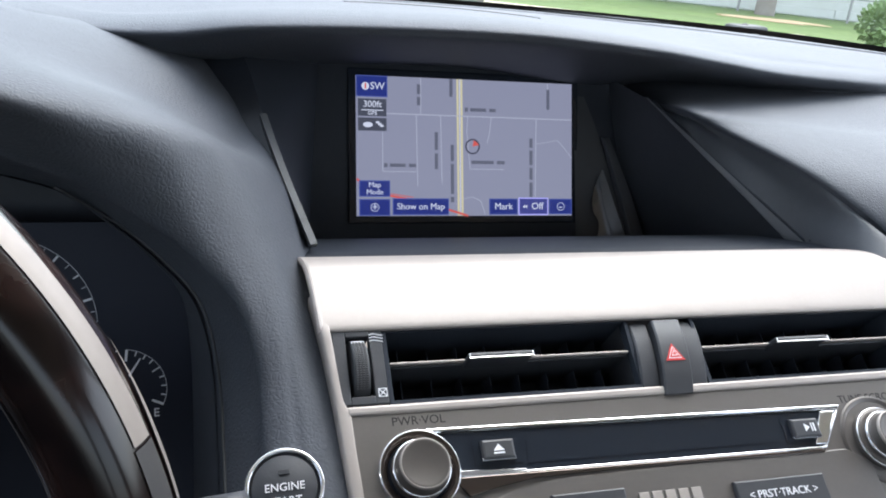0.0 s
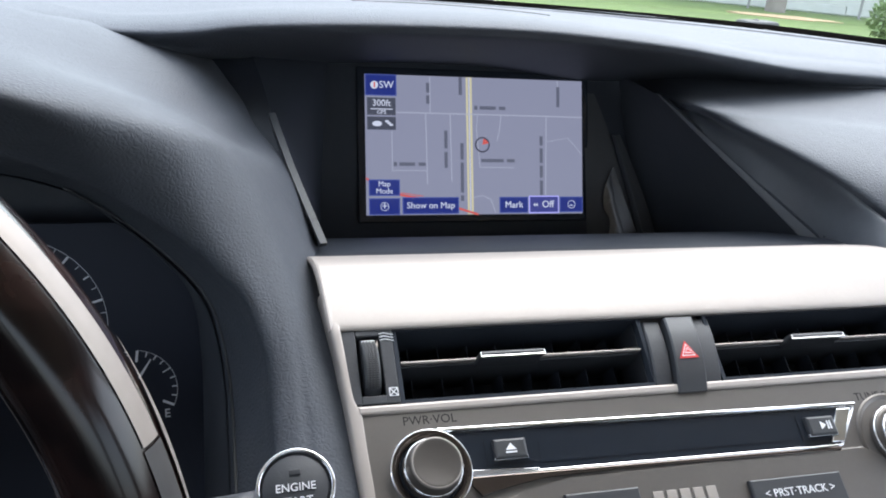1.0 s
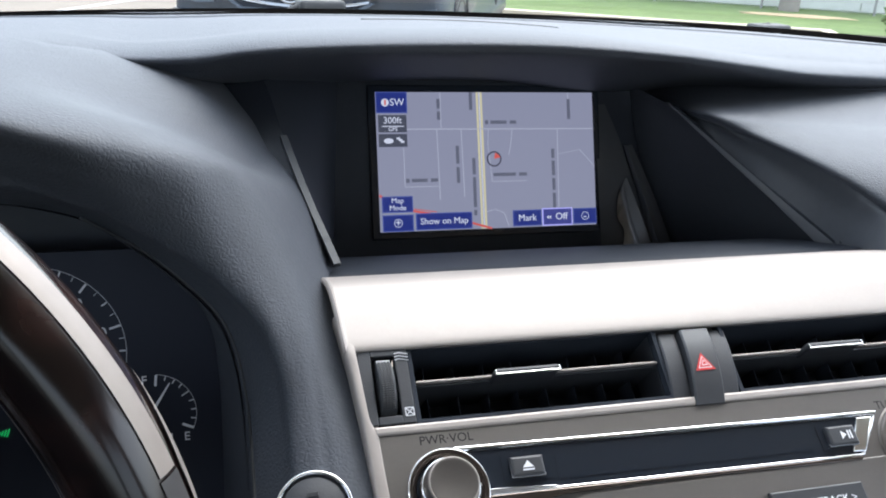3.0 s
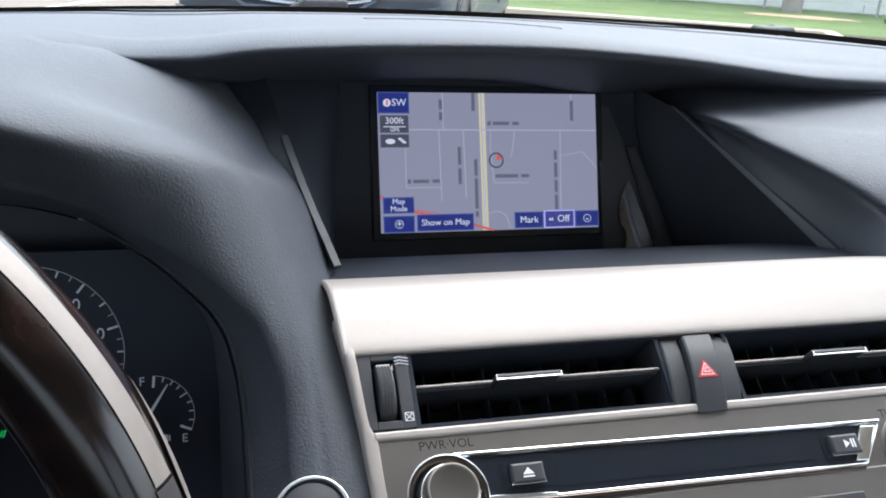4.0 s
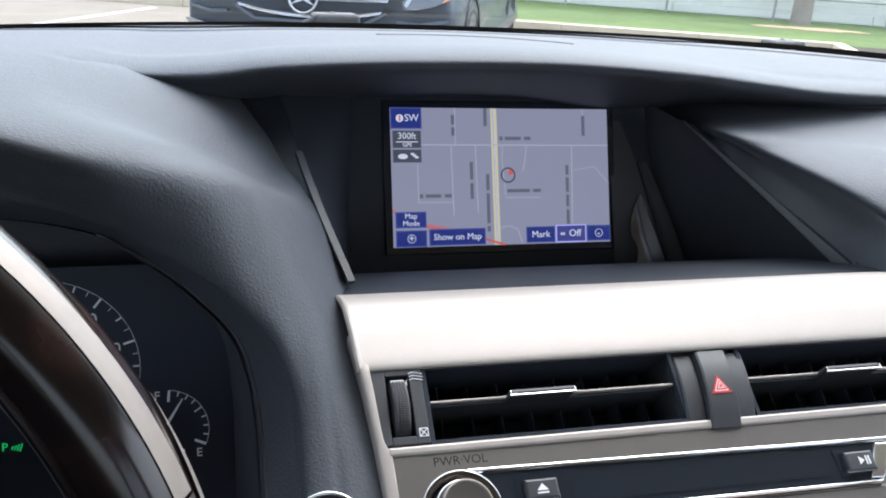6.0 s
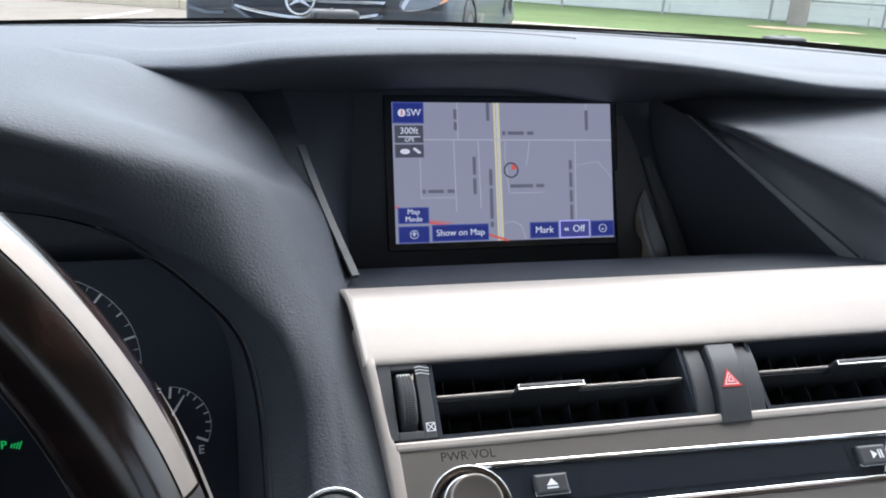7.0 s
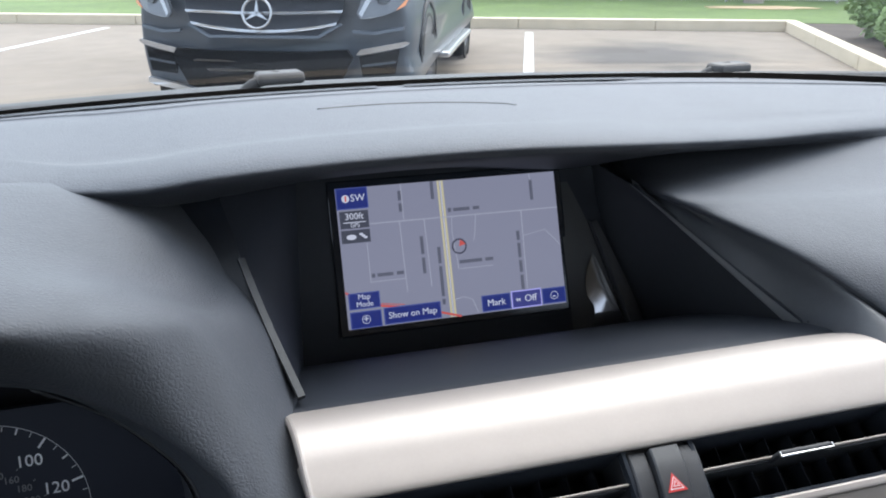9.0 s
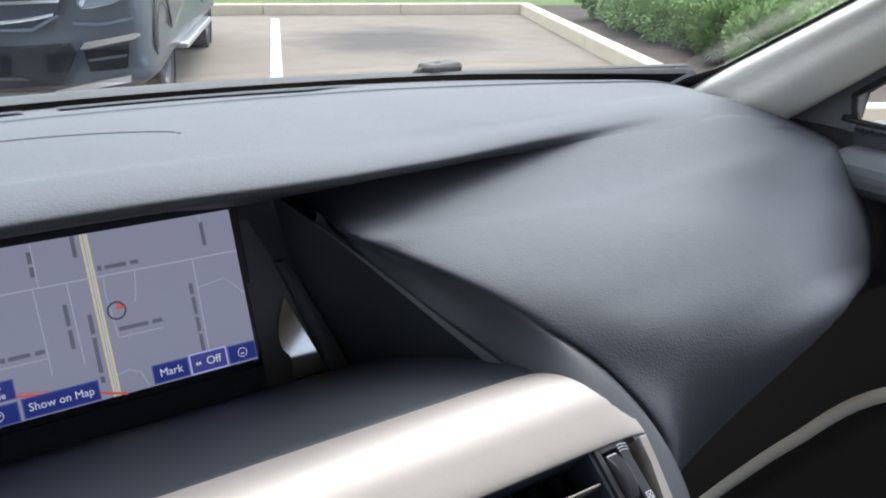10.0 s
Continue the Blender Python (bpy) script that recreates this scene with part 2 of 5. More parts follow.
def prism(outline, depth, m=Matrix(), bevel=0.0):
    """An outline in x, y, raised by depth along z."""
    bm = bmesh.new()
    lo = [bm.verts.new((x, y, 0)) for x, y in outline]
    hi = [bm.verts.new((x, y, depth)) for x, y in outline]
    n = len(lo)
    bm.faces.new(lo[::-1])
    top = bm.faces.new(hi)
    for i in range(n):
        bm.faces.new((lo[i], lo[(i + 1) % n], hi[(i + 1) % n], hi[i]))
    if bevel:
        bmesh.ops.bevel(bm, geom=list(top.edges), offset=bevel, segments=2, affect="EDGES", profile=0.5)
    bm.transform(m)
    return bm


def lettering(text, size, m, material, parent, name="lettering", depth=0.0002, align="CENTER"):
    cu = bpy.data.curves.new(name, "FONT")
    cu.body, cu.size, cu.extrude, cu.align_x, cu.align_y, cu.resolution_u = text, size, depth, align, "CENTER", 3
    tmp = bpy.data.objects.new(name, cu)
    scene.collection.objects.link(tmp)
    dg = bpy.context.evaluated_depsgraph_get()
    me = bpy.data.meshes.new_from_object(tmp.evaluated_get(dg))
    bpy.data.objects.remove(tmp)
    bpy.data.curves.remove(cu)
    me.name = name
    me.transform(m)
    me.materials.clear()
    me.materials.append(material)
    ob = new(name, me)
    ob.parent = parent
    return ob


C = 0.025  # the car's middle
STACK = Matrix(((1, 0, 0, C), (0, 0.8, -0.6, -0.256), (0, 0.6, 0.8, 1.010), (0, 0, 0, 1)))  # centre stack: x right, y up the face, z out of it


def on_stack(u, v, out=0.0):
    """A place on the centre stack, v down its face."""
    return STACK @ Matrix.Translation((u, -v, out))


# ---- the car's shell ----
def base_y(x):
    return 0.29 - 0.09 * (abs(x - C) / 0.7) ** 3


def base_z(x):
    return 1.130 - 0.026 * ((x - C) / 0.7) ** 2


RAKE = math.tan(radians(31))


def glass_point(x, up):
    y = base_y(x) + 0.02 - up * 0.86
    return (x, y, base_z(x) - 0.004 + up * 0.86 * RAKE)


ws = [[glass_point(x, u) for u in (-0.12, 0.1, 0.4, 0.9)] for x in (-0.72, -0.5, -0.2, 0.1, 0.4, 0.6, 0.76)]
windscreen = solid("windscreen", loft(ws, 4, 4), GLASS, "clear raked windscreen glass above the dashboard", "windscreen", "structure", True)
windscreen.data.flip_normals() if windscreen.data.polygons[0].normal.z > 0 else None  # the cabin side is the front
windscreen.visible_shadow = False

# black border baked on the glass
frit_rows = [[Vector(glass_point(x, u)) + Vector((0, -0.003, -0.003)) for u in (-0.03, 0.0, w)] for x, w in ((-0.71, 0.035), (-0.5, 0.024), (-0.2, 0.022), (0.1, 0.022), (0.4, 0.024), (0.6, 0.027), (0.66, 0.030), (0.71, 0.036))]
FRIT = mat("border_black", (0.012, 0.0135, 0.016), 0.7, vary=0.15, scale=300, spec=0.2)
solid("windscreen_border", loft(frit_rows, 5, 2), FRIT, "black border along the windscreen edge", "windscreen border", "structure")
for s, n in ((1, "a"), (-1, "b")):
    side_rows = [[Vector(glass_point(C + s * q, u)) + Vector((0, -0.003, -0.003)) for q in (0.710 - max(0.0, 0.025 - 0.4 * abs(u)), 0.716, 0.73)] for u in (-0.03, 0.02, 0.06, 0.1, 0.3, 0.9)]
    solid("windscreen_border", loft(side_rows, 5, 2), RUBBER, "black border along the windscreen edge", "windscreen border", "structure")

# headliner, doors and rear close the cabin; unseen roof and walls block light
solid("ceiling", box(1.7, 2.48, 0.05, pose(C, -1.43, 1.63)), BEIGE, "unseen pale beige fabric headliner over the cabin", "ceiling", "structure")
solid("floor", box(1.7, 3.2, 0.05, pose(C, -1.1, 0.3)), PLASTIC, "dark carpeted cabin floor", "floor", "structure")
solid("wall_rear", box(1.7, 0.05, 0.85, pose(C, -2.65, 0.70)), PLASTIC, "unseen dark rear end of the cabin, holding back light", "wall", "structure")
for s, n, y0, y1 in ((1, "wall_east", -2.3, -2.66), (-1, "wall_west", -2.3, -2.66)):
    solid(n, box(0.05, y0 - y1, 0.62, pose(C + s * 0.80, (y0 + y1) / 2, 1.32)), PLASTIC, "unseen dark corner wall behind the side windows, holding back light", "wall", "structure")


def door_card(sx):
    s = 1 if sx > 0 else -1
    x = C + s * 0.80
    return box(0.06, 3.0, 0.76, pose(x, -1.15, 0.69))


solid("door_1", door_card(1), RUBBER, "dark passenger door card below the window", "door", "structure")
solid("door_2", door_card(-1), PLASTIC, "dark driver door card below the window", "door", "structure")


def a_pillar(s):
    rows = []
    for u in (-0.02, 0.1, 0.3, 0.55, 0.9):
        x0 = C + s * 0.70
        p = Vector(glass_point(x0, u)) + Vector((0, -0.02, -0.012))
        q = Vector((C + s * 0.768, p.y - 0.105, p.z - 0.013 + 0.115 * u))
        rows.append([p + Vector((s * 0.02, 0.02, 0.004)), p, p.lerp(q, 0.35) + Vector((-s * 0.0165, -0.003, 0.003)), p.lerp(q, 0.66) + Vector((-s * 0.029, -0.006, 0.004)), p.lerp(q, 0.87) + Vector((-s * 0.017, -0.012, 0)), q, q + Vector((s * 0.03, 0.01, 0))])
    return loft(rows, 6, 6)


solid("pillar_1", a_pillar(1), BEIGE, "pale beige windscreen pillar trim beside the passenger", "pillar", "structure", True)
solid("pillar_2", a_pillar(-1), BEIGE, "pale beige windscreen pillar trim beside the driver", "pillar", "structure", True)
for s, n in ((1, "pillar_3"), (-1, "pillar_4")):
    solid(n, box(0.06, 0.16, 0.65, pose(C + s * 0.79, -1.05, 1.34)), GREY_TRIM, "grey middle pillar trim between the side windows", "pillar", "structure")
    solid("roof_rail", box(0.1, 1.1, 0.05, pose(C + s * 0.78, -2.105, 1.58), 0.01), GREY_TRIM, "grey trim along the roof edge over the rear doors", "trim", "structure")
    solid("roof_rail", box(0.08, 1.35, 0.125, pose(C + s * 0.79, -0.875, 1.5375), 0.02), GREY_TRIM, "grey trim along the roof edge over the doors", "trim", "structure")

# ---- dashboard ----
dash = thing("dashboard", "charcoal soft-touch dashboard with a hooded display recess", "dashboard", (C, 0.1, 0.9))
dash_inv = Matrix.Translation((-C, -0.1, -0.9))


def dpart(name, bm, material, label="", smooth=True):
    bm.transform(dash_inv)
    return part(name, bm, material, dash, label, smooth)


# upper deck: windscreen base, deck, brow over the display, valley under the brow; k is how far the brow stands out
def deck_row(x, lip_y, lip_z, k, vy, vz):
    by, bz = base_y(x), base_z(x) - (0.045 if x > 0.75 else 0.020 if x > 0.7 else 0.0)  # drops beside the pillar
    a = Vector((x, lip_y + 0.095, bz * 0.25 + lip_z * 0.75 + 0.003))
    v = Vector((x, vy, vz))
    front = Vector((x, by - 0.012, bz))
    swell = 0.004
    if x < -0.2:  # here the deck runs on smoothly from the instrument hood
        a = (v.lerp(front, 0.3) + Vector((0, 0, 0.0005))).lerp(a, k)
        swell = 0.0
    mid = Vector((x, by * 0.5 + a.y * 0.5, bz * 0.5 + a.z * 0.5 + 0.001))
    row = [(x, by + 0.03, bz - 0.05), (x, by, bz - 0.006), front, front.lerp(mid, 0.4) + Vector((0, 0, 0.0012)), front.lerp(mid, 0.5) - Vector((0, 0, 0.0004)), mid, a]
    for f, dy, dz in ((0.2, 0.055, 0.0022), (0.4, 0.024, 0.0028), (0.55, 0.006, 0.0006), (0.7, 0.0015, -0.0036), (0.85, 0.018, -0.0130)):
        row.append((a.lerp(v, f) + Vector((0, 0, swell * math.sin(f * math.pi)))).lerp(Vector((x, lip_y + dy, lip_z + dz)), k))
    f = min(1, max(0, (x - 0.22) / 0.13))
    if x < -0.25:  # runs on under the end of the instrument hood
        return row + [v, v + Vector((0, -0.03, 0.0003))]
    return row + [v, v + Vector((0, 0.012, -0.004)).lerp(Vector((0, -0.02, -0.0052)), f)]


VALLEY_M = (-0.262, -0.052, 1.1312)
VALLEY_L = [(-0.74, 0.05, 1.088), (-0.55, 0.05, 1.1225), (-0.42, 0.04, 1.1375), (-0.31, -0.045, 1.1425), (-0.215, -0.045, 1.1205), (-0.172, -0.03, 1.118)]
VALLEY_R = [(0.15, 0.045, 1.091), (0.18, 0.050, 1.102), (0.345, 0.055, 1.098), (0.575, 0.055, 1.0995), (0.68, 0.06, 1.091), (0.79, 0.065, 1.063)]
deck = [deck_row(x, ly, lz, k, vy, vz) for (x, vy, vz), ly, lz, k in zip(VALLEY_L, (0.02, 0.0, -0.03, -0.07, -0.072, -0.077), (1.092, 1.128, 1.144, 1.144, 1.1398, 1.1447), (0, 0, 0, 0.0, 0.8, 1))]
deck.insert(4, deck_row(VALLEY_M[0], -0.066, 1.1385, 0.35, *VALLEY_M[1:]))
deck += [deck_row(*a) for a in ((-0.1, -0.081, 1.1492, 1, 0.03, 1.108), (0.0, -0.083, 1.1505, 1, 0.035, 1.108), (0.1, -0.068, 1.1435, 1, 0.045, 1.096),
                               (0.18, -0.036, 1.1330, 0.97, 0.050, 1.102), (0.26, -0.006, 1.1225, 0.85, 0.053, 1.100), (0.345, 0.012, 1.116, 0.58, 0.055, 1.098), (0.45, 0.026, 1.108, 0.22, 0.055, 1.0985), (0.575, 0.05, 1.104, 0.0, 0.055, 1.0995), (0.68, 0.05, 1.100, 0.0, 0.06, 1.091), (0.735, 0.05, 1.086, 0.0, 0.062, 1.0785), (0.79, 0.05, 1.07, 0.0, 0.065, 1.063))]
dpart("top_pad", loft(deck, 8, 6), LEATHER)
# instrument hood: each row runs from the seam inside the opening over the dark inner edge and the front edge of the top to the far end
HOOD = [((-0.72, -0.18, 1.00), (-0.72, -0.20, 1.03), (-0.72, -0.18, 1.054), VALLEY_L[0]),
        ((-0.55, -0.215, 1.075), (-0.55, -0.235, 1.105), (-0.55, -0.216, 1.127), VALLEY_L[1]),
        ((-0.40, -0.215, 1.10), (-0.40, -0.235, 1.128), (-0.40, -0.222, 1.149), VALLEY_L[2]),
        ((-0.31, -0.205, 1.098), (-0.31, -0.226, 1.121), (-0.31, -0.232, 1.144), VALLEY_L[3]),
        ((-0.262, -0.185, 1.082), (-0.260, -0.213, 1.101), (-0.262, -0.230, 1.131), (-0.2180, -0.060, 1.1215), (-0.240, -0.13, 1.1195)),
        ((-0.235, -0.178, 1.060), (-0.230, -0.207, 1.081), (-0.232, -0.212, 1.119), (-0.186, -0.060, 1.1015), (-0.201, -0.12, 1.1005)),
        ((-0.215, -0.182, 1.042), (-0.210, -0.210, 1.068), (-0.209, -0.196, 1.108), (-0.166, -0.060, 1.083), (-0.181, -0.12, 1.0850)),
        ((-0.202, -0.188, 1.028), (-0.195, -0.216, 1.055), (-0.191, -0.182, 1.094), (-0.152, -0.11, 1.063)),
        ((-0.195, -0.196, 1.013), (-0.182, -0.225, 1.041), (-0.172, -0.192, 1.064), (-0.144, -0.152, 1.035)),
        ((-0.191, -0.215, 0.995), (-0.174, -0.242, 1.018), (-0.163, -0.226, 1.032), (-0.147, -0.195, 1.030)),
        ((-0.190, -0.245, 0.978), (-0.173, -0.266, 0.997), (-0.160, -0.260, 1.004), (-0.142, -0.245, 1.005)),
        ((-0.190, -0.295, 0.948), (-0.173, -0.312, 0.961), (-0.158, -0.312, 0.966), (-0.133, -0.305, 0.967))]
hood, inner = [], []
for k, row in enumerate(HOOD):
    s, d, e, b = (Vector(p) for p in row[:4])
    back = Vector((0.05, -0.2, 1)).normalized() * (0.002 if k < 4 else 0.004 if k == 4 else 0.003 if k < 9 else 0.002)
    hood.append([s + Vector((-0.004, 0.012, -0.004)), s, s.lerp(d, 0.62) + Vector((0.002, -0.003, -0.001)), d, d.lerp(e, 0.5) + Vector((0.001, -0.003, 0.0)), e, e.lerp(b, 0.22) + back * 0.8, Vector(row[4]) if len(row) > 4 else e.lerp(b, 0.6) + back, b, b + (Vector((0, 0.02, -0.0027)) if k < 4 else Vector((0.003, 0.045, 0.002)) if k < 6 else Vector((0.004, 0.006, -0.005)))])
    inner.append([s + Vector((-0.003, 0.004, -0.002)), s + Vector((-0.009, 0.03, -0.010)), s + Vector((-0.014, 0.06, -0.016))])
dpart("instrument_hood", loft(hood, 8, 6), LEATHER, "grained leather hood over the gauges")
LINING = mat("hood_lining", (0.06, 0.065, 0.075), 0.6, vary=0.1, scale=200, bump=0.05, bump_scale=900, spec=0.3)
dpart("hood_lining", loft(inner, 8, 4), LINING)
dpart("hood_seam", tube(catmull([Vector(r[0]) + Vector((0.0, -0.0005, 0)) for r in HOOD[4:]], 6), 0.0010, 6), BLACK)
dpart("cluster_well", box(0.50, 0.02, 0.24, pose(-0.475, -0.085, 0.96)), LINING, "", False)
dpart("dash_core", box(0.8, 0.2, 0.15, pose(0.26, 0.175, 1.0)), BLACK, "", False)
dpart("dash_core", box(0.60, 0.2, 0.2, pose(-0.46, 0.13, 0.98)), BLACK, "", False)

# passenger side
edges_r = [VALLEY_R[0], (0.14, -0.055, 1.1015), (0.16, -0.0834, 1.0938), (0.19, -0.131, 1.0806), (0.212, -0.165, 1.0655), (0.235, -0.198, 1.043), (0.242, -0.233, 1.015), (0.245, -0.238, 0.950), (0.252, -0.20, 0.90)]
ends_r = [VALLEY_R[-1], (0.79, 0.035, 1.055), (0.79, 0.012, 1.040), (0.79, -0.010, 1.002), (0.79, -0.028, 0.968), (0.79, -0.036, 0.925), (0.79, -0.020, 0.89), (0.79, 0.06, 0.885), (0.79, 0.17, 0.885)]
pad = [[Vector(VALLEY_R[0]) + Vector((-0.004, 0.024, -0.0045)), *(Vector(p) + Vector((0, 0.02, 0.0008)) for p in VALLEY_R)], [Vector(VALLEY_R[0]) + Vector((-0.004, 0.004, -0.006)), *VALLEY_R]]
for k, (a, b, g) in enumerate(zip(edges_r[1:], ends_r[1:], (0.0, 0.008, 0.015, 0.024, 0.036, 0.046, 0.0, -0.03))):
    a, b = Vector(a), Vector(b)
    out = Vector((0, -0.7, 0.71)) * g
    near = Vector((0, -0.7, 0.71)) * (0.0, 0.008, 0.015, 0.024, 0.034, -0.004, -0.04, -0.04)[k]  # tucks under beside the recess
    lift = (0.003, 0.002, 0.0, 0.0, 0.0, 0.0, 0.0, 0.0)[k]
    keep = (0.013, 0.012, 0.015, 0.016, 0.014, 0.008, 0.0, 0.0)[k]  # holds the swell until close to the door
    pad.append([a + Vector((-0.004, 0.004, -0.006)), a, a.lerp(b, 0.1) + near * 0.8 - Vector((0, 0, lift * 0.4)), a.lerp(b, 0.35) + out * 1.3 + Vector((0, 0, keep * 0.6 if k > 1 else 0.0)), a.lerp(b, 0.66) + out * 0.9 + Vector((0, 0, lift + keep * 0.9)), a.lerp(b, 0.85) + out * 0.5 + Vector((0, 0, lift * 0.5 + keep)), b])
dpart("passenger_pad", loft(pad, 8, 6), LEATHER)

# display recess
strip_l = [(-0.169, -0.036, 1.114), (-0.162, -0.072, 1.090), (-0.152, -0.112, 1.064), (-0.140, -0.152, 1.038)]
strip_r = [(0.124, -0.0244, 1.0999), (0.147, -0.0576, 1.0778), (0.172, -0.1042, 1.0513), (0.194, -0.138, 1.0300)]
wall_l = [[Vector(p), Vector(p).lerp(Vector(q), 0.5), Vector(q)] for p, q in zip(strip_l, [(-0.115, 0.035, 1.105), (-0.117, 0.025, 1.07), (-0.12, 0.01, 1.02), (-0.122, -0.005, 0.975)])]
wall_l.insert(0, [Vector((-0.178, -0.012, 1.136)), Vector((-0.147, 0.012, 1.130)), Vector((-0.112, 0.040, 1.124))])
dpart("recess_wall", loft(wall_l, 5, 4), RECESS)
# added dark sheet closing the gap below the brow, where shade lies
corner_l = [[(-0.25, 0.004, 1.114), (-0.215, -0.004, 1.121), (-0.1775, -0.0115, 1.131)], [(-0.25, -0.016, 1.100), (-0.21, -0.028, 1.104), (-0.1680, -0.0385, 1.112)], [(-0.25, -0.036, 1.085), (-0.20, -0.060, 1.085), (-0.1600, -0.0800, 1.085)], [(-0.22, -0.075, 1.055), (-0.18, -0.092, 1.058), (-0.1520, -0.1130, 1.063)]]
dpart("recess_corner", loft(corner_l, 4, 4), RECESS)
wall_r = [[Vector(p), Vector(p).lerp(Vector(q), 0.5), Vector(q)] for p, q in zip(strip_r, [(0.118, 0.035, 1.105), (0.125, 0.022, 1.06), (0.140, 0.005, 1.01), (0.156, -0.005, 0.972)])]
# right wall in a paler tone than the left, for the light it catches
dpart("recess_wall", loft(wall_r, 5, 4), mat("recess_wall_lit", (0.030, 0.033, 0.038), 0.5, vary=0.1, scale=200, bump=0.1, bump_scale=900, spec=0.4))
band = [[Vector(p), Vector(p).lerp(Vector(q), 0.5) + Vector((0.003, 0, 0)), Vector(q) + Vector((-0.004, 0.004, -0.006))] for p, q in zip(strip_r + [(0.2, -0.2, 1.04), (0.212, -0.24, 1.02), (0.215, -0.28, 0.98), (0.217, -0.31, 0.93)], edges_r)]
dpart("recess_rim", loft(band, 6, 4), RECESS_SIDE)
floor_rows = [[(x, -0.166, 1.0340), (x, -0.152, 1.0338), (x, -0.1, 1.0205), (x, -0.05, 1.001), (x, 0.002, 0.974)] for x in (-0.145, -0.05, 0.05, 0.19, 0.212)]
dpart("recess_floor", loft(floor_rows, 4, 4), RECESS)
# one strip in two tones: left coloured as shaded, right as lit
STRIP_SHADED = mat("shaded_strip", (0.024, 0.027, 0.032), 0.5, vary=0.05, scale=200)
STRIP_LIT = mat("lit_strip", (0.17, 0.175, 0.185), 0.5, vary=0.05, scale=200)
bm = bmesh.new()
pp = catmull(strip_l, 6)
for a, b in zip(pp[6:], pp[7:]):
    d = (b - a)
    join(bm, box(0.0042, d.length + 0.001, 0.003, Matrix.Translation((a + b) / 2 + Vector((0.0002, -0.001, 0.001))) @ d.to_track_quat("Y", "Z").to_matrix().to_4x4()))
dpart("edge_strip", bm, STRIP_SHADED, "satin grey edge strip with light and shade put into its tone", False)
ribbon = []
for k, (row, w) in enumerate(zip(wall_r, (0.003, 0.0055, 0.008, 0.012))):
    along = (row[1] - row[0]).normalized()
    lift = Vector((-0.0016, -0.0006, 0.0012))
    ribbon.append([row[0] + Vector((0, 0, -0.001)), row[0] + lift - Vector((0, 0.0005, 0)), row[0] + along * w * 0.9 + lift, row[0] + along * w])
dpart("edge_strip", loft(ribbon, 6, 2), STRIP_LIT, "satin grey edge strip with light and shade put into its tone", False)
dpart("edge_seam", tube(catmull([Vector(p) + Vector((0.0012, -0.0002, 0.0006)) for p in strip_r] + [(0.1955, -0.1415, 1.0335)], 6), 0.0011, 6), RECESS)
back = loft([[(x, -0.0095, 0.968), (xt, 0.0430, 1.110)] for x, xt in ((-0.135, -0.128), (0.02, 0.0), (0.17, 0.12))], 2, 2)
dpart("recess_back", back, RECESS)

def side_y(z):
    return -0.0115 + 0.41 * (z - 0.975)


side_rows = []
for k in range(9):
    z = 0.975 + 0.125 * k / 8
    d = z - 0.975
    y = side_y(z)
    xr = 0.138 - 0.306 * d if d < 0.085 else 0.112 - 0.45 * (d - 0.085)
    side_rows.append([(x, y, z) for x in (0.090, (0.090 + xr) / 2, xr)])
side = loft(side_rows, 3, 3)
dpart("side_panel", side, BLACK, "black panel beside the display", True)
# added mirror leaf, cut to the outline of a reflection in the panel
leaf = []
for k in range(11):
    f = k / 10
    z = 0.982 + 0.053 * f
    xr = 0.1345 - 0.0205 * f
    xl = min(xr - 0.0004, 0.1065 + 0.003 * math.sin(math.pi * min(1, f / 0.42)) - 0.0045 * math.sin(math.pi * min(1, max(0, f - 0.3) / 0.7)) + 0.0065 * max(0, f - 0.4) / 0.6)
    leaf.append([(x, side_y(z) - 0.0022, z) for x in (xl, (xl + xr) / 2, xr)])
dpart("panel_reflection", loft(leaf, 3, 3), mat("reflection_mirror", (0.38, 0.38, 0.39), 0.06, metal=1.0, vary=0.0), "added mirror leaf standing for a reflection beside the display", True)
step_rows = [[(0.138, -0.0105, 0.975), (0.140, -0.018, 0.975), (0.154, -0.016, 0.973)], [(0.125, 0.0055, 1.018), (0.127, -0.002, 1.018), (0.137, 0.0, 1.018)], [(0.112, 0.021, 1.06), (0.113, 0.016, 1.06), (0.119, 0.019, 1.06)]]
dpart("panel_step", loft(step_rows, 3, 2), mat("grey_step", (0.05, 0.052, 0.056), 0.5, vary=0.05, scale=200), "dark grey step beside the display", False)

# ---- display ----
LEAN = math.atan2(0.036, 0.097)
SCREEN = Matrix.Translation((0, 0.0, 1.0)) @ Matrix.Rotation(-LEAN, 4, "X") @ Matrix.Rotation(radians(90), 4, "X")  # x right, y up, z out
display = thing("navigation_display", "lit navigation display showing a street map", "display", (0, 0, 1.0))
disp_inv = Matrix.Translation((0, 0, -1.0))
SCR = disp_inv @ SCREEN
part("housing", box(0.186, 0.116, 0.003, SCR @ pose(0, 0.0522, -0.0021), 0.001), GLOSS_BLACK, display)
GAIN = 2.0 ** -EXPOSURE  # what the display must give for its picture to come out at its own level


def lit(name, col, k=1.0):
    return emitter(name, [c * k for c in col], GAIN)


MAP_BG, MAP_BTN, MAP_EDGE = lit("map_ground", (0.215, 0.222, 0.30)), lit("map_button", (0.012, 0.022, 0.16)), lit("map_button_edge", (0.055, 0.075, 0.26))
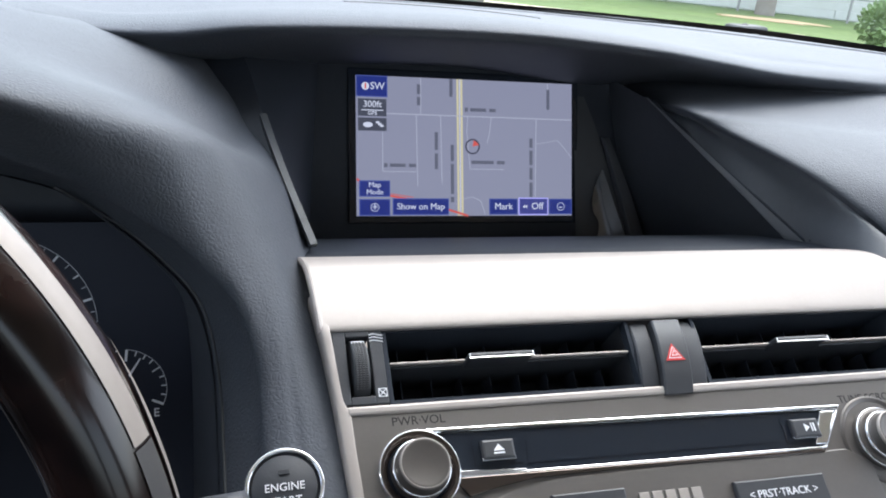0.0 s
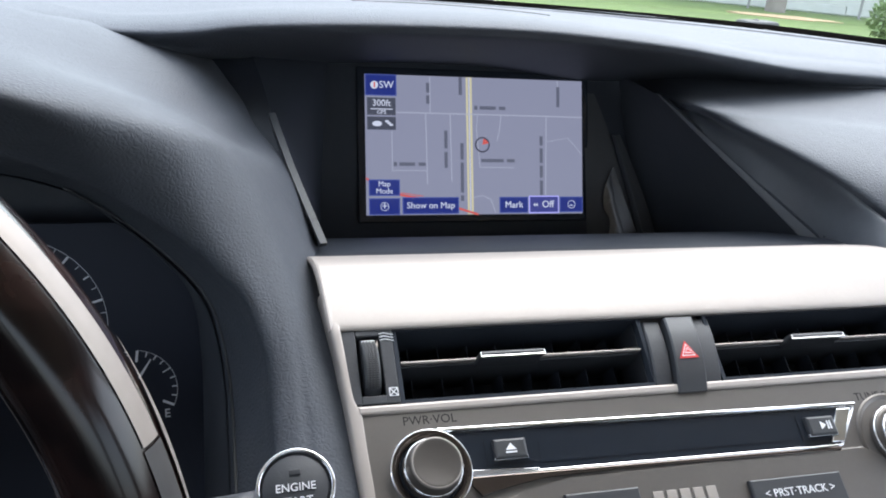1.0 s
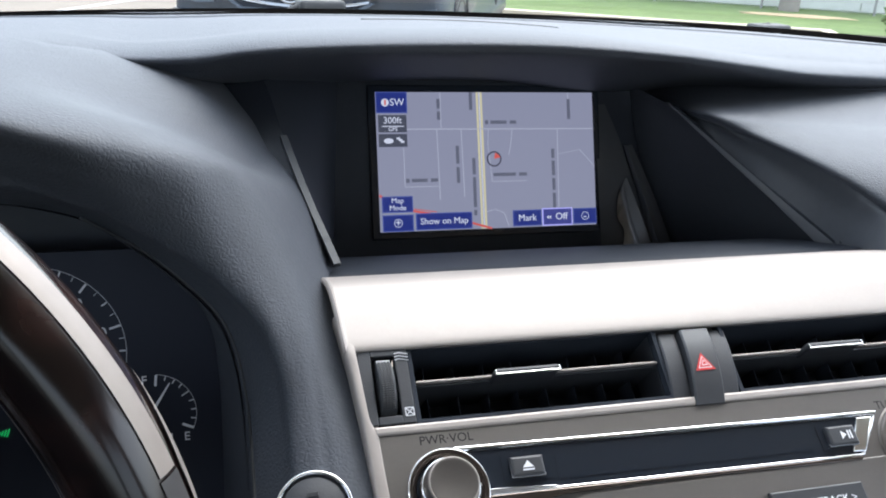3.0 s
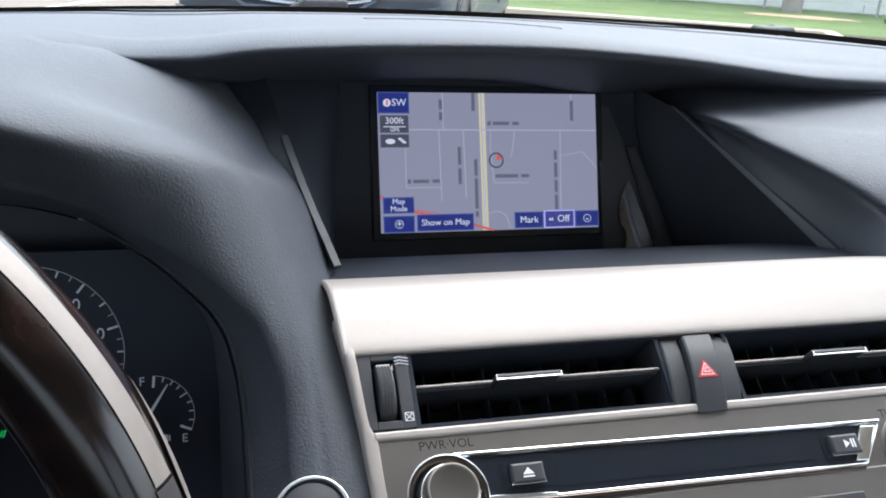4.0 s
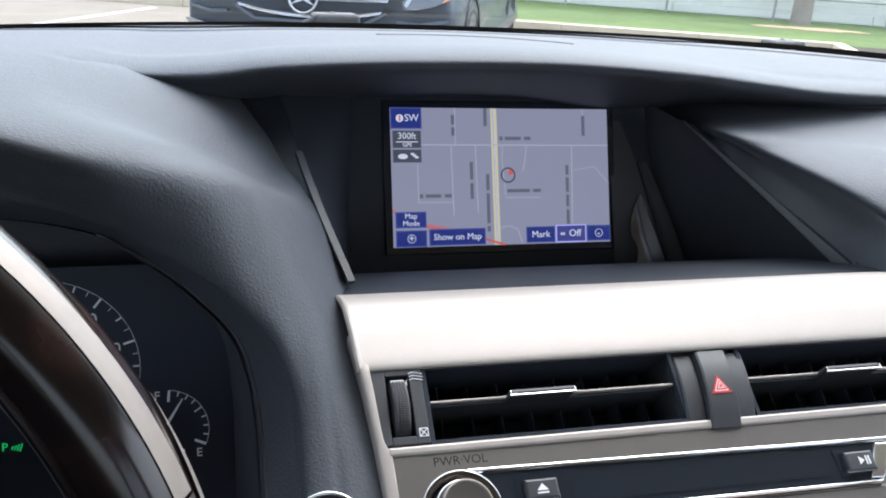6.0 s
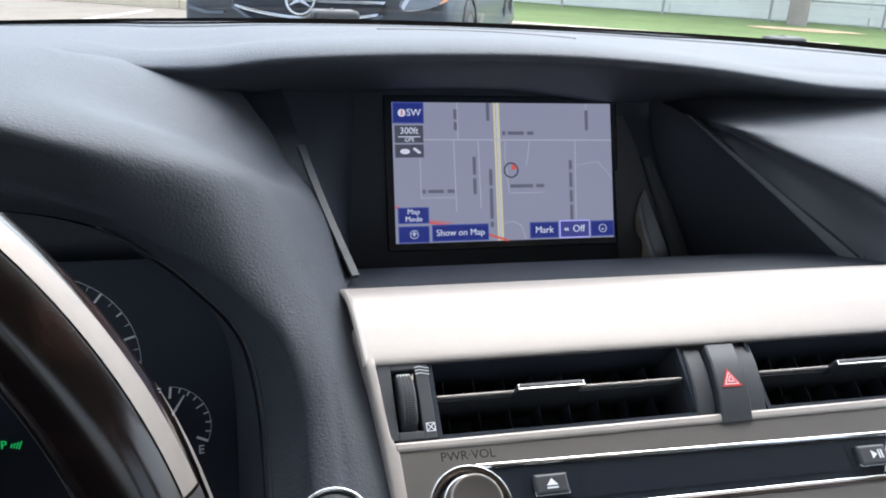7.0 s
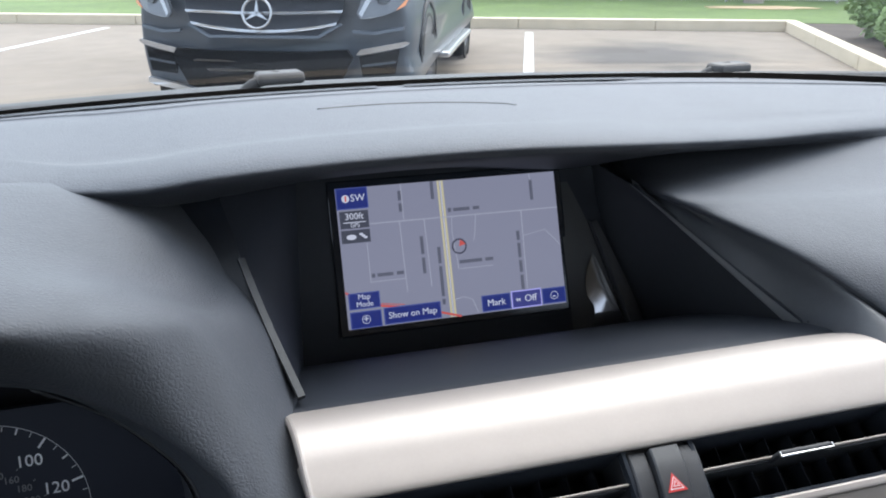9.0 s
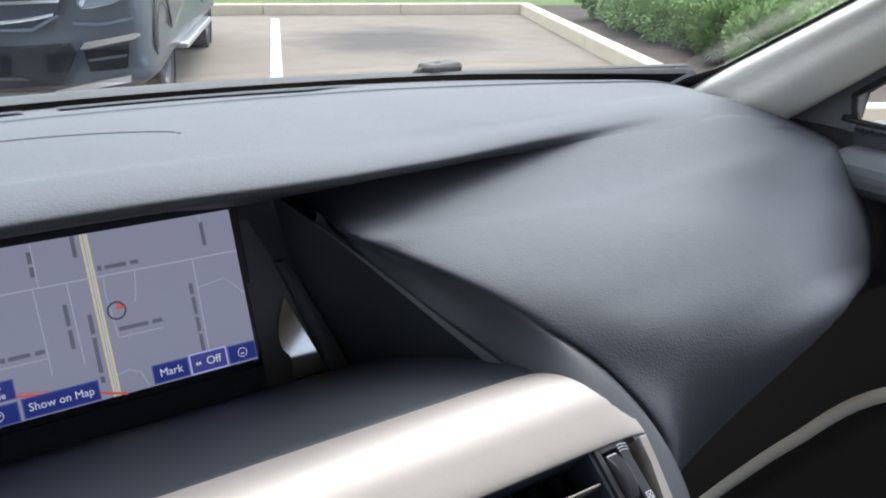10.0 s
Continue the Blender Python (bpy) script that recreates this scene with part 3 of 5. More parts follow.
MAP_ROAD, MAP_WHITE, MAP_INK, MAP_YELLOW, MAP_RED, MAP_GREY = lit("map_road", (0.32, 0.33, 0.41)), lit("map_white", (0.52, 0.54, 0.64)), lit("map_ink", (0.05, 0.05, 0.08)), lit("map_yellow", (0.5, 0.46, 0.3)), lit("map_red", (0.5, 0.08, 0.07)), lit("map_grey", (0.05, 0.055, 0.08))
SW, SH = 0.174, 0.1045


def spot(fx, fy, out=0.0):
    """A place on the screen, from its top left corner, as parts of its width and height."""
    return SCR @ Matrix.Translation(((fx - 0.5) * SW, (1 - fy) * SH, out))


def patch(name, x0, y0, x1, y1, material, parent, out=0.0007, thick=0.0002):
    return part(name, box((x1 - x0) * SW, (y1 - y0) * SH, thick, spot((x0 + x1) / 2, (y0 + y1) / 2, out)), material, parent)


screen = part("screen", box(SW, SH, 0.001, SCR @ pose(0, SH / 2, 0.0)), MAP_BG, display, "lit map picture")


def road(pts, w, material=MAP_ROAD, out=0.0006):
    for (xa, ya), (xb, yb) in zip(pts, pts[1:]):
        a, b = spot(xa, ya, out).translation, spot(xb, yb, out).translation
        d = b - a
        part("map_road", box(d.length, w, 0.0002, Matrix.Translation((a + b) / 2) @ SCR.to_3x3().to_4x4() @ Matrix.Rotation(math.atan2((ya - yb) * SH, (xb - xa) * SW), 4, "Z")), material, screen)


for pts, w in ((((0.115, 0.2655), (1.0, 0.272)), 0.0009), (((0.285, 0.0), (0.285, 0.265)), 0.0007), (((0.115, 0.4), (0.115, 0.68), (0.27, 0.68)), 0.0006), (((0.265, 0.27), (0.27, 0.78)), 0.0007),
               (((0.375, 0.27), (0.38, 0.76)), 0.0007), (((0.5, 0.27), (0.495, 0.38), (0.51, 0.66)), 0.0005), (((0.61, 0.275), (0.6, 0.4), (0.59, 0.46)), 0.0006), (((0.515, 0.655), (0.67, 0.655)), 0.0006),
               (((0.825, 0.27), (0.82, 0.86)), 0.0007), (((0.825, 0.46), (0.93, 0.43), (0.97, 0.5), (1.0, 0.56)), 0.0005), (((0.88, 0.0), (0.885, 0.2)), 0.0006), (((0.47, 0.88), (0.52, 0.86), (0.56, 0.89), (0.58, 0.99)), 0.0006)):
    road(pts, w)
road(((0.452, 0.0), (0.456, 1.0)), 0.0016, MAP_YELLOW)
road(((0.470, 0.0), (0.474, 1.0)), 0.0016, MAP_YELLOW)
road(((0.462, 0.0), (0.465, 1.0)), 0.0006, MAP_WHITE)
road(((0.0, 0.735), (0.03, 0.77), (0.15, 0.855), (0.30, 0.90), (0.5, 1.0)), 0.0016, MAP_RED, 0.00065)
road(((0.15, 0.84), (0.25, 0.865)), 0.0006, MAP_RED, 0.00065)
MAP_LABEL = lit("map_label", (0.095, 0.10, 0.14))
# street labels, as bars word by word
for x0, y0, x1, y1 in ((0.485, 0.205, 0.500, 0.235), (0.51, 0.205, 0.585, 0.235), (0.6, 0.205, 0.63, 0.235), (0.12, 0.62, 0.135, 0.65), (0.145, 0.62, 0.215, 0.65), (0.23, 0.62, 0.262, 0.65), (0.515, 0.59, 0.62, 0.62), (0.635, 0.59, 0.672, 0.62),
                       (0.265, 0.05, 0.285, 0.12), (0.265, 0.14, 0.285, 0.2), (0.412, 0.0, 0.432, 0.13), (0.872, 0.05, 0.892, 0.2), (0.345, 0.39, 0.363, 0.52), (0.345, 0.545, 0.363, 0.66), (0.418, 0.48, 0.436, 0.6), (0.418, 0.62, 0.436, 0.84), (0.418, 0.86, 0.436, 0.9), (0.79, 0.42, 0.808, 0.49), (0.79, 0.51, 0.808, 0.62), (0.79, 0.64, 0.808, 0.73), (0.79, 0.75, 0.808, 0.86)):
    cx, cy, up = (x0 + x1) / 2, (y0 + y1) / 2, (x1 - x0) * SW < (y1 - y0) * SH
    patch("label_bar", cx - (0.0075 if up else (x1 - x0) / 2), cy - ((y1 - y0) / 2 if up else 0.0125), cx + (0.0075 if up else (x1 - x0) / 2), cy + ((y1 - y0) / 2 if up else 0.0125), MAP_LABEL, screen, 0.0008)


def map_button(x0, y0, x1, y1, text, size, edge=MAP_EDGE, fill=MAP_BTN):
    b = patch("map_button", x0, y0, x1, y1, edge, screen, 0.0009)
    ix, iy = 0.0045, 0.0075
    patch("button_face", x0 + ix, y0 + iy, x1 - ix, y1 - iy, fill, b, 0.0012)
    lines = text.split("|")
    for k, s in enumerate(lines):
        lettering(s, size, spot((x0 + x1) / 2, (y0 + y1) / 2 + (k - (len(lines) - 1) / 2) * 0.052, 0.0015), MAP_WHITE, b, "button_text")
    return b


MAP_LIT = lit("map_lit_edge", (0.4, 0.38, 0.85))
sw = map_button(0.0, 0.0, 0.137, 0.152, "    SW", 0.0074)
part("compass", lathe([(0.0, 0.0), (0.0029, 0.0), (0.0029, 0.0002), (0.0, 0.0003)], 20, spot(0.04, 0.077, 0.0014)), MAP_WHITE, sw)
part("compass_needle", box(0.0012, 0.004, 0.0002, spot(0.04, 0.077, 0.0019)), MAP_RED, sw)
gps = map_button(0.008, 0.165, 0.132, 0.288, "", 0.005, MAP_GREY, MAP_GREY)
lettering("300ft", 0.0068, spot(0.07, 0.205, 0.0016), MAP_WHITE, gps, "scale_text")
lettering("GPS", 0.0042, spot(0.07, 0.268, 0.0016), MAP_WHITE, gps, "scale_text")
patch("scale_bar", 0.022, 0.243, 0.118, 0.249, MAP_WHITE, gps, 0.0016)
wx = map_button(0.008, 0.30, 0.132, 0.392, "", 0.005, MAP_GREY, MAP_GREY)
part("cloud", lathe([(0.0, 0.0), (0.0022, 0.0), (0.0, 0.0002)], 16, spot(0.05, 0.35, 0.0016) @ Matrix.Diagonal((1.7, 0.9, 1, 1))), MAP_WHITE, wx)
for k in range(3):
    patch("traffic_mark", 0.085 + k * 0.009, 0.325 + k * 0.012, 0.1 + k * 0.009, 0.34 + k * 0.012, MAP_WHITE, wx, 0.0016)
map_button(0.010, 0.745, 0.146, 0.862, "Map|Mode", 0.0056)
zin = map_button(0.010, 0.878, 0.146, 0.998, "+", 0.0080)
map_button(0.156, 0.872, 0.410, 0.994, "Show on Map", 0.0068)
map_button(0.598, 0.872, 0.734, 0.992, "Mark", 0.0072)
off = map_button(0.738, 0.865, 0.882, 0.995, "   Off", 0.0076, MAP_LIT, lit("map_lit_button", (0.04, 0.045, 0.2)))
for k in (0, 1):
    part("arrow_mark", prism([(0, 0), (0.0018, 0.0014), (0.0018, -0.0014)][::-1], 0.0002, spot(0.757 + 0.011 * k, 0.932, 0.0015)), MAP_WHITE, off)
zout = map_button(0.886, 0.872, 1.0, 0.990, "-", 0.0085)
for b, fx, fy in ((zin, 0.078, 0.938), (zout, 0.943, 0.931)):
    part("zoom_ring", lathe([(0.0028, 0.0), (0.0032, 0.0), (0.0032, 0.0002), (0.0028, 0.0002), (0.0028, 0.0)], 28, spot(fx, fy, 0.0016)), MAP_WHITE, b)
mark = part("position_ring", lathe([(0.0048, 0.0), (0.0060, 0.0), (0.0060, 0.0002), (0.0048, 0.0002), (0.0048, 0.0)], 32, spot(0.52, 0.49, 0.0012)), MAP_INK, screen)
part("position_arrow", prism([(0, 0), (0.0052, 0.0012), (0.0032, 0.0036), (0.001, 0.0048)], 0.0002, spot(0.52, 0.49, 0.0013)), MAP_RED, mark)

# ---- silver centre trim ----
trim = thing("centre_trim", "satin silver metallic trim across the centre of the dashboard", "trim panel", (C, -0.2, 1.0))
tinv = Matrix.Translation((-C, 0.2, -1.0))
prof = [(-0.150, 1.026), (-0.161, 1.0345), (-0.178, 1.0418), (-0.194, 1.0442), (-0.208, 1.0412), (-0.220, 1.0352), (-0.2318, 1.0282), (-0.2312, 1.0255)]
rows = []
for f in (0, 0.004, 0.03, 0.25, 0.5, 0.75, 0.9, 0.97, 1):
    r = []
    for j, (y, z) in enumerate(prof):
        e = min(1, j / 6)
        xl, xr = -0.153 + 0.0056 * e, 0.197 + 0.023 * math.sin(e * math.pi / 2)
        r.append((xl + (xr - xl) * f, y, z - (0.002 if f == 0 else 0.003 if f == 1 else 0) - (0.0008 if f == 0.97 else 0)))
    rows.append(r)
bm = loft(rows, 4, 5)
bm.transform(tinv)
part("trim_bar", bm, SILVER, trim, "", True)


def stack_slab(outline, z0, z1, bevel=0.0):
    """An outline (u, v down the face) raised from z0 to z1 over the face."""
    return prism([(u, -v) for u, v in outline][::-1], z1 - z0, tinv @ STACK @ Matrix.Translation((0, 0, z0)), bevel)


rail = []
for v, u0, u1 in ((-0.050, -0.1752, -0.168), (-0.040, -0.1738, -0.1672), (-0.030, -0.1720, -0.1664), (-0.02, -0.1706, -0.1656), (-0.005, -0.1692, -0.1645), (0.0045, -0.1682, -0.1636), (0.0085, -0.1679, -0.1622), (0.0126, -0.1676, -0.1608), (0.03, -0.1663, -0.1600), (0.05, -0.1648, -0.1588), (0.115, -0.1610, -0.156)):
    rail.append([tinv @ STACK @ Vector((u, -v, z)) for u, z in ((u0 + 0.0012, -0.016), (u0, -0.004), (u0 + 0.0006, -0.0010), (u0 + 0.0018, 0.0002), (u1 - 0.0008, 0.0003), (u1, -0.0006), (u1 + 0.0002, -0.006))])
    if v < -0.035:  # dives under the bar
        rail[-1] = [p + (tinv @ STACK).to_3x3() @ Vector((0.0006, 0, -0.0035 if v < -0.045 else -0.0016)) for p in rail[-1]]
part("side_rail", loft(rail, 5, 3), SILVER, trim, "", True)
part("side_rail", stack_slab([(0.1875, -0.0265), (0.1930, -0.0265), (0.1905, -0.012), (0.1865, 0.0085), (0.182, 0.115), (0.176, 0.115), (0.1785, 0.02), (0.181, 0.0075), (0.186, -0.012)], -0.02, 0.0004, 0.0006), SILVER, trim)
part("lower_rail", stack_slab([(-0.1625, 0.0085), (0.181, 0.0080), (0.179, 0.0128), (-0.1625, 0.0128)], -0.02, 0.0006, 0.0012), SILVER, trim)

# ---- air vents ----
WHEEL_GREY = mat("wheel_grey", (0.055, 0.056, 0.06), 0.5, vary=0.0)
DUCT = mat("duct_black", (0.024, 0.029, 0.038), 0.65, vary=0.1, scale=300, spec=0.15)
def vent(u0, u1, wheel_u, tab_u, group):
    v = thing("air_vent", "black dashboard air vent with a silver blade and finger tab", "air vent", on_stack((u0 + u1) / 2, -0.01).translation, group)
    inv = v.matrix_basis.inverted() @ STACK
    w, mid = u1 - u0, (u0 + u1) / 2
    for du, dv, su, sv, z, sz in ((0, 0.0180, w, 0.002, -0.025, 0.044), (0, -0.0185, w, 0.002, -0.024, 0.044), (-w / 2 + 0.001, 0, 0.002, 0.035, -0.024, 0.044), (w / 2 - 0.001, 0, 0.002, 0.035, -0.024, 0.044), (0, 0, w, 0.041, -0.046, 0.002)):
        part("duct_wall", box(su, sv, sz, inv @ Matrix.Translation((mid + du, 0.0115 + dv, z))), DUCT, v)
    n = 8
    for k in range(n):
        f = u0 + w * (k + 0.7) / (n + 0.4)
        part("vane", box(0.0008, 0.034, 0.012, inv @ pose(f, 0.0115, -0.030, 0, 6), 0.0002), DUCT, v)
    part("blade", box(w - 0.006, 0.0013, 0.032, inv @ pose(mid, 0.0124, -0.0225, 2), 0.0004), BLACK, v)
    part("blade_trim", box(w - 0.005, 0.0013, 0.0026, inv @ pose(mid, 0.0128, -0.0050), 0.0005, 3), SILVER, v, "thin satin silver blade edge")
    tab = part("tab", box(0.0330, 0.0032, 0.014, inv @ pose(tab_u, 0.0118, -0.003), 0.0014, 3), BLACK, v)
    part("tab_trim", box(0.0330, 0.0009, 0.0012, inv @ pose(tab_u, 0.0102, 0.0038), 0.0003), CHROME, tab, "chrome tab edge")
    for du in (-0.0160, 0.0160):
        part("tab_trim", box(0.0008, 0.0022, 0.0012, inv @ pose(tab_u + du, 0.0114, 0.0038), 0.0003), CHROME, tab, "chrome tab edge")
    s = 1 if wheel_u > mid else -1
    wu = wheel_u
    plate = bmesh.new()
    le = 0.0062 if wu < 0 else 0.0034
    for cx, cy, sx, sy in ((wu - 0.0057 - le / 2, 0.0115, le, 0.038), (wu + 0.0086, 0.0115, 0.0062, 0.038), (wu + 0.0, 0.0288, 0.0114, 0.0055), (wu, -0.0055, 0.0114, 0.004)):
        join(plate, box(sx, sy, 0.006, Matrix.Translation((cx, cy, -0.004)), 0.0005))
    plate.transform(inv)
    part("wheel_plate", plate, PLASTIC, v)
    part("plate_hood", box(0.0150, 0.003, 0.034, inv @ pose(wu, 0.0322, -0.018)), DUCT, v)
    part("plate_backing", box(0.036, 0.045, 0.002, inv @ pose(wu, 0.0115, -0.033)), DUCT, v)
    wheel = part("thumbwheel", lathe([(0.0, -0.0038), (0.0155, -0.0038), (0.0165, -0.0032), (0.0165, 0.0032), (0.0155, 0.0038), (0.0, 0.0038)], 48, inv @ pose(wu, 0.0115, -0.0130, 0, 90)), BLACK, v, "ribbed black thumbwheel", True)
    for r in range(-12, 13):
        a = radians(90 + r * 3.6)
        for c in (-0.0022, -0.0007, 0.0007, 0.0022):
            part("grip_rib", box(0.0010, 0.0007, 0.0007, inv @ Matrix.Translation((wu + c, 0.0115 + 0.0166 * math.cos(a), -0.0130 + 0.0166 * math.sin(a)))), WHEEL_GREY, wheel)
    a = radians(90 - 46)
    part("wheel_mark", box(0.0062, 0.0012, 0.0006, inv @ Matrix.Translation((wu, 0.0115 + 0.0163 * math.cos(a), -0.0126 + 0.0163 * math.sin(a)))), WHITE_PRINT, wheel)
    for k in range(3):
        part("flow_mark", tube([inv @ Vector((wu + 0.0088 + 0.0022 * (q - 1.5), 0.0268 - k * 0.0016 + 0.0005 * math.sin(q * 1.6), -0.0008)) for q in range(4)], 0.00022, 5), WHITE_PRINT, v)
    x, y = wu + 0.0090, -0.0022
    for a, b in (((-1, -1), (1, -1)), ((1, -1), (1, 1)), ((1, 1), (-1, 1)), ((-1, 1), (-1, -1)), ((-1, -1), (1, 1)), ((1, -1), (-1, 1))):
        part("shut_mark", tube([inv @ Vector((x + a[0] * 0.0019, y + a[1] * 0.0019, -0.0008)), inv @ Vector((x + b[0] * 0.0019, y + b[1] * 0.0019, -0.0008))], 0.00022, 5), WHITE_PRINT, v)
    return v


vent(-0.142, -0.012, -0.1540, -0.0862, "centre air vents")
vent(0.0245, 0.156, 0.1665, 0.0852, "centre air vents")

# ---- hazard switch ----
hz = thing("hazard_switch", "black hazard switch with a red warning triangle", "switch", on_stack(0.006, -0.01).translation)
hinv = hz.matrix_basis.inverted() @ STACK


def bowed(u0, u1, lean, z, bow):
    rows = []
    for v in (-0.0272, -0.017, -0.007, 0.003, 0.0133):
        k = (v + 0.00695) / 0.02025
        sh = lean * k
        h = z + bow * (1 - k * k)
        rows.append([(u0 + sh, -v, -0.03), (u0 + sh, -v, h - 0.0008), (u0 + sh + 0.0008, -v, h), (u1 + sh - 0.0008, -v, h), (u1 + sh, -v, h - 0.0008), (u1 + sh, -v, -0.03)])
    fine = [list(q) for q in zip(*[catmull(c, 5) for c in zip(*rows)])]
    bm = bmesh.new()
    vs = [[bm.verts.new(p) for p in r] for r in fine]
    for i in range(len(vs) - 1):
        for j in range(5):
            bm.faces.new((vs[i][j], vs[i][j + 1], vs[i + 1][j + 1], vs[i + 1][j]))
    bm.faces.new(vs[0])
    bm.faces.new(vs[-1][::-1])
    bm.transform(hinv)
    return bm


part("backing", box(0.040, 0.046, 0.024, hinv @ pose(0.0058, 0.0085, -0.019)), BLACK, hz)
part("button", bowed(-0.0018, 0.0145, -0.0022, 0.001, 0.003), BLACK, hz)
part("surround", bowed(-0.0125, -0.0024, -0.0018, -0.003, 0.003), PLASTIC, hz)
part("surround", bowed(0.0151, 0.0255, -0.0028, -0.003, 0.003), PLASTIC, hz)
for s, m, z in ((0.0060, RED_PRINT, 0.0041), (0.0042, WHITE_PRINT, 0.00422), (0.0034, RED_PRINT, 0.00434), (0.0020, WHITE_PRINT, 0.00446), (0.0013, RED_PRINT, 0.00458)):
    part("warning_triangle", prism([(-s * 0.9, -s * 0.6), (s * 0.9, -s * 0.6), (0, s * 0.95)], 0.0002, hinv @ Matrix.Translation((0.0056, 0.0068, z))), m, hz)

# ---- radio panel ----
radio = thing("radio_panel", "warm grey radio panel with chrome disc slot and rotary knobs", "radio", on_stack(0, 0.05).translation)
rinv = radio.matrix_basis.inverted() @ STACK


def rslab(name, outline, z0, z1, material, bevel=0.0, parent=None, label="", smooth=False):
    return part(name, prism([(u, -v) for u, v in outline][::-1], z1 - z0, rinv @ Matrix.Translation((0, 0, z0)), bevel), material, parent or radio, label, smooth)


def rect(u0, v0, u1, v1):
    return [(u0, v0), (u1, v0), (u1, v1), (u0, v1)]


rslab("faceplate", [(-0.1618, 0.0126), (0.179, 0.0126), (0.176, 0.115), (-0.158, 0.115)], -0.012, -0.0005, FACE, 0.0006)
lettering("PWR\u00b7VOL", 0.0058, rinv @ Matrix.Translation((-0.1305, -0.0168, -0.00048)), DARK_PRINT, radio, "panel_text", 0.00005)
lettering("TUNE\u00b7SCROLL", 0.0060, rinv @ Matrix.Translation((0.1150, -0.0225, -0.00048)), DARK_PRINT, radio, "panel_text", 0.00005)
# disc slot: chrome frame round a gloss black bar
# dark chrome; its brown tint imitates the warm panel reflected in it
SMOKED = mat("smoked_chrome", (0.13, 0.11, 0.10), 0.14, metal=0.9, vary=0.0)
frame_in = [(-0.127, 0.0240), (0.0900, 0.0278), (0.0748, 0.0458), (-0.115, 0.0434)]
corner = [Vector((u, -v, 0.0004)) for u, v in ((-0.128, 0.0229), (0.0920, 0.0268), (0.0762, 0.0465), (-0.116, 0.0441))]
path = []
for a, q in zip(corner, corner[1:] + corner[:1]):
    path += [a.lerp(q, f) for f in (0.015, 0.1, 0.5, 0.9, 0.985)]
slot = part("disc_slot_frame", tube([rinv @ p for p in path], 0.0008, 10, True), CHROME, radio, "chrome frame", True)
rslab("slot_panel", frame_in, -0.002, 0.0006, GLOSS_BLACK, 0, slot)
rslab("slot_lip", [(-0.129, 0.0216), (0.0930, 0.0255), (0.0918, 0.0272), (-0.1282, 0.0233)], 0.0, 0.0022, CHROME, 0.0006, slot)
rslab("frame_underside", [(-0.1165, 0.0446), (0.0758, 0.0470), (0.0742, 0.0490), (-0.040, 0.0472), (-0.082, 0.0477), (-0.100, 0.0503), (-0.1125, 0.0532), (-0.1165, 0.0480)], -0.0006, 0.0012, SMOKED, 0.0004, slot, "dark chrome edge below the slot, tinted as if reflecting the panel")
rslab("frame_tongue", [(-0.1160, 0.0416), (-0.1060, 0.0422), (-0.0840, 0.0432), (-0.0845, 0.0442), (-0.1160, 0.0444)], 0.0004, 0.0013, CAR_CHROME, 0.0003, slot)
rslab("disc_slot", [(-0.082, 0.0303), (0.0505, 0.0328), (0.0495, 0.0418), (-0.083, 0.0408)], 0.0006, 0.0009, GLOSS_BLACK, 0, slot)
rslab("slot_end", [(0.0800, 0.0282), (0.0888, 0.0284), (0.0772, 0.0452), (0.0700, 0.0450)], 0.0006, 0.0020, CHROME, 0.0005, slot)
for u0, v0, u1, v1, kind in ((-0.1045, 0.0295, -0.0890, 0.0386, "eject"), (0.0585, 0.0318, 0.0745, 0.0415, "play")):
    rslab("button_well", rect(u0 - 0.0035, v0 - 0.0015, u1 + 0.0035, v1 + 0.0015), 0.0007, 0.0011, GLOSS_BLACK, 0, slot)
    b = rslab("button", rect(u0, v0, u1, v1), 0.0008, 0.0040, BLACK, 0.0012, slot)
    rslab("button_edge", rect(u0 - 0.0002, v1 - 0.0012, u1 + 0.0002, v1 + 0.0002), 0.0008, 0.0030, CAR_CHROME, 0.0003, b)
    cu, cv = (u0 + u1) / 2, (v0 + v1) / 2
    if kind == "eject":
        rslab("eject_mark", [(cu - 0.0026, cv + 0.0008), (cu, cv - 0.0022), (cu + 0.0026, cv + 0.0008)], 0.0040, 0.0042, WHITE_PRINT, 0, b)
        rslab("eject_mark", rect(cu - 0.0026, cv + 0.0015, cu + 0.0026, cv + 0.0022), 0.0040, 0.0042, WHITE_PRINT, 0, b)
    else:
        rslab("play_mark", [(cu - 0.001, cv - 0.0020), (cu + 0.002, cv), (cu - 0.001, cv + 0.0020)], 0.0040, 0.0042, WHITE_PRINT, 0, b)
        for d in (0.0027, 0.0042):
            rslab("pause_mark", rect(cu + d, cv - 0.0021, cu + d + 0.0008, cv + 0.0021), 0.0040, 0.0042, WHITE_PRINT, 0, b)


KNOB = mat("knob_paint", (0.105, 0.095, 0.087), 0.35, metal=0.5, vary=0.05, scale=600)


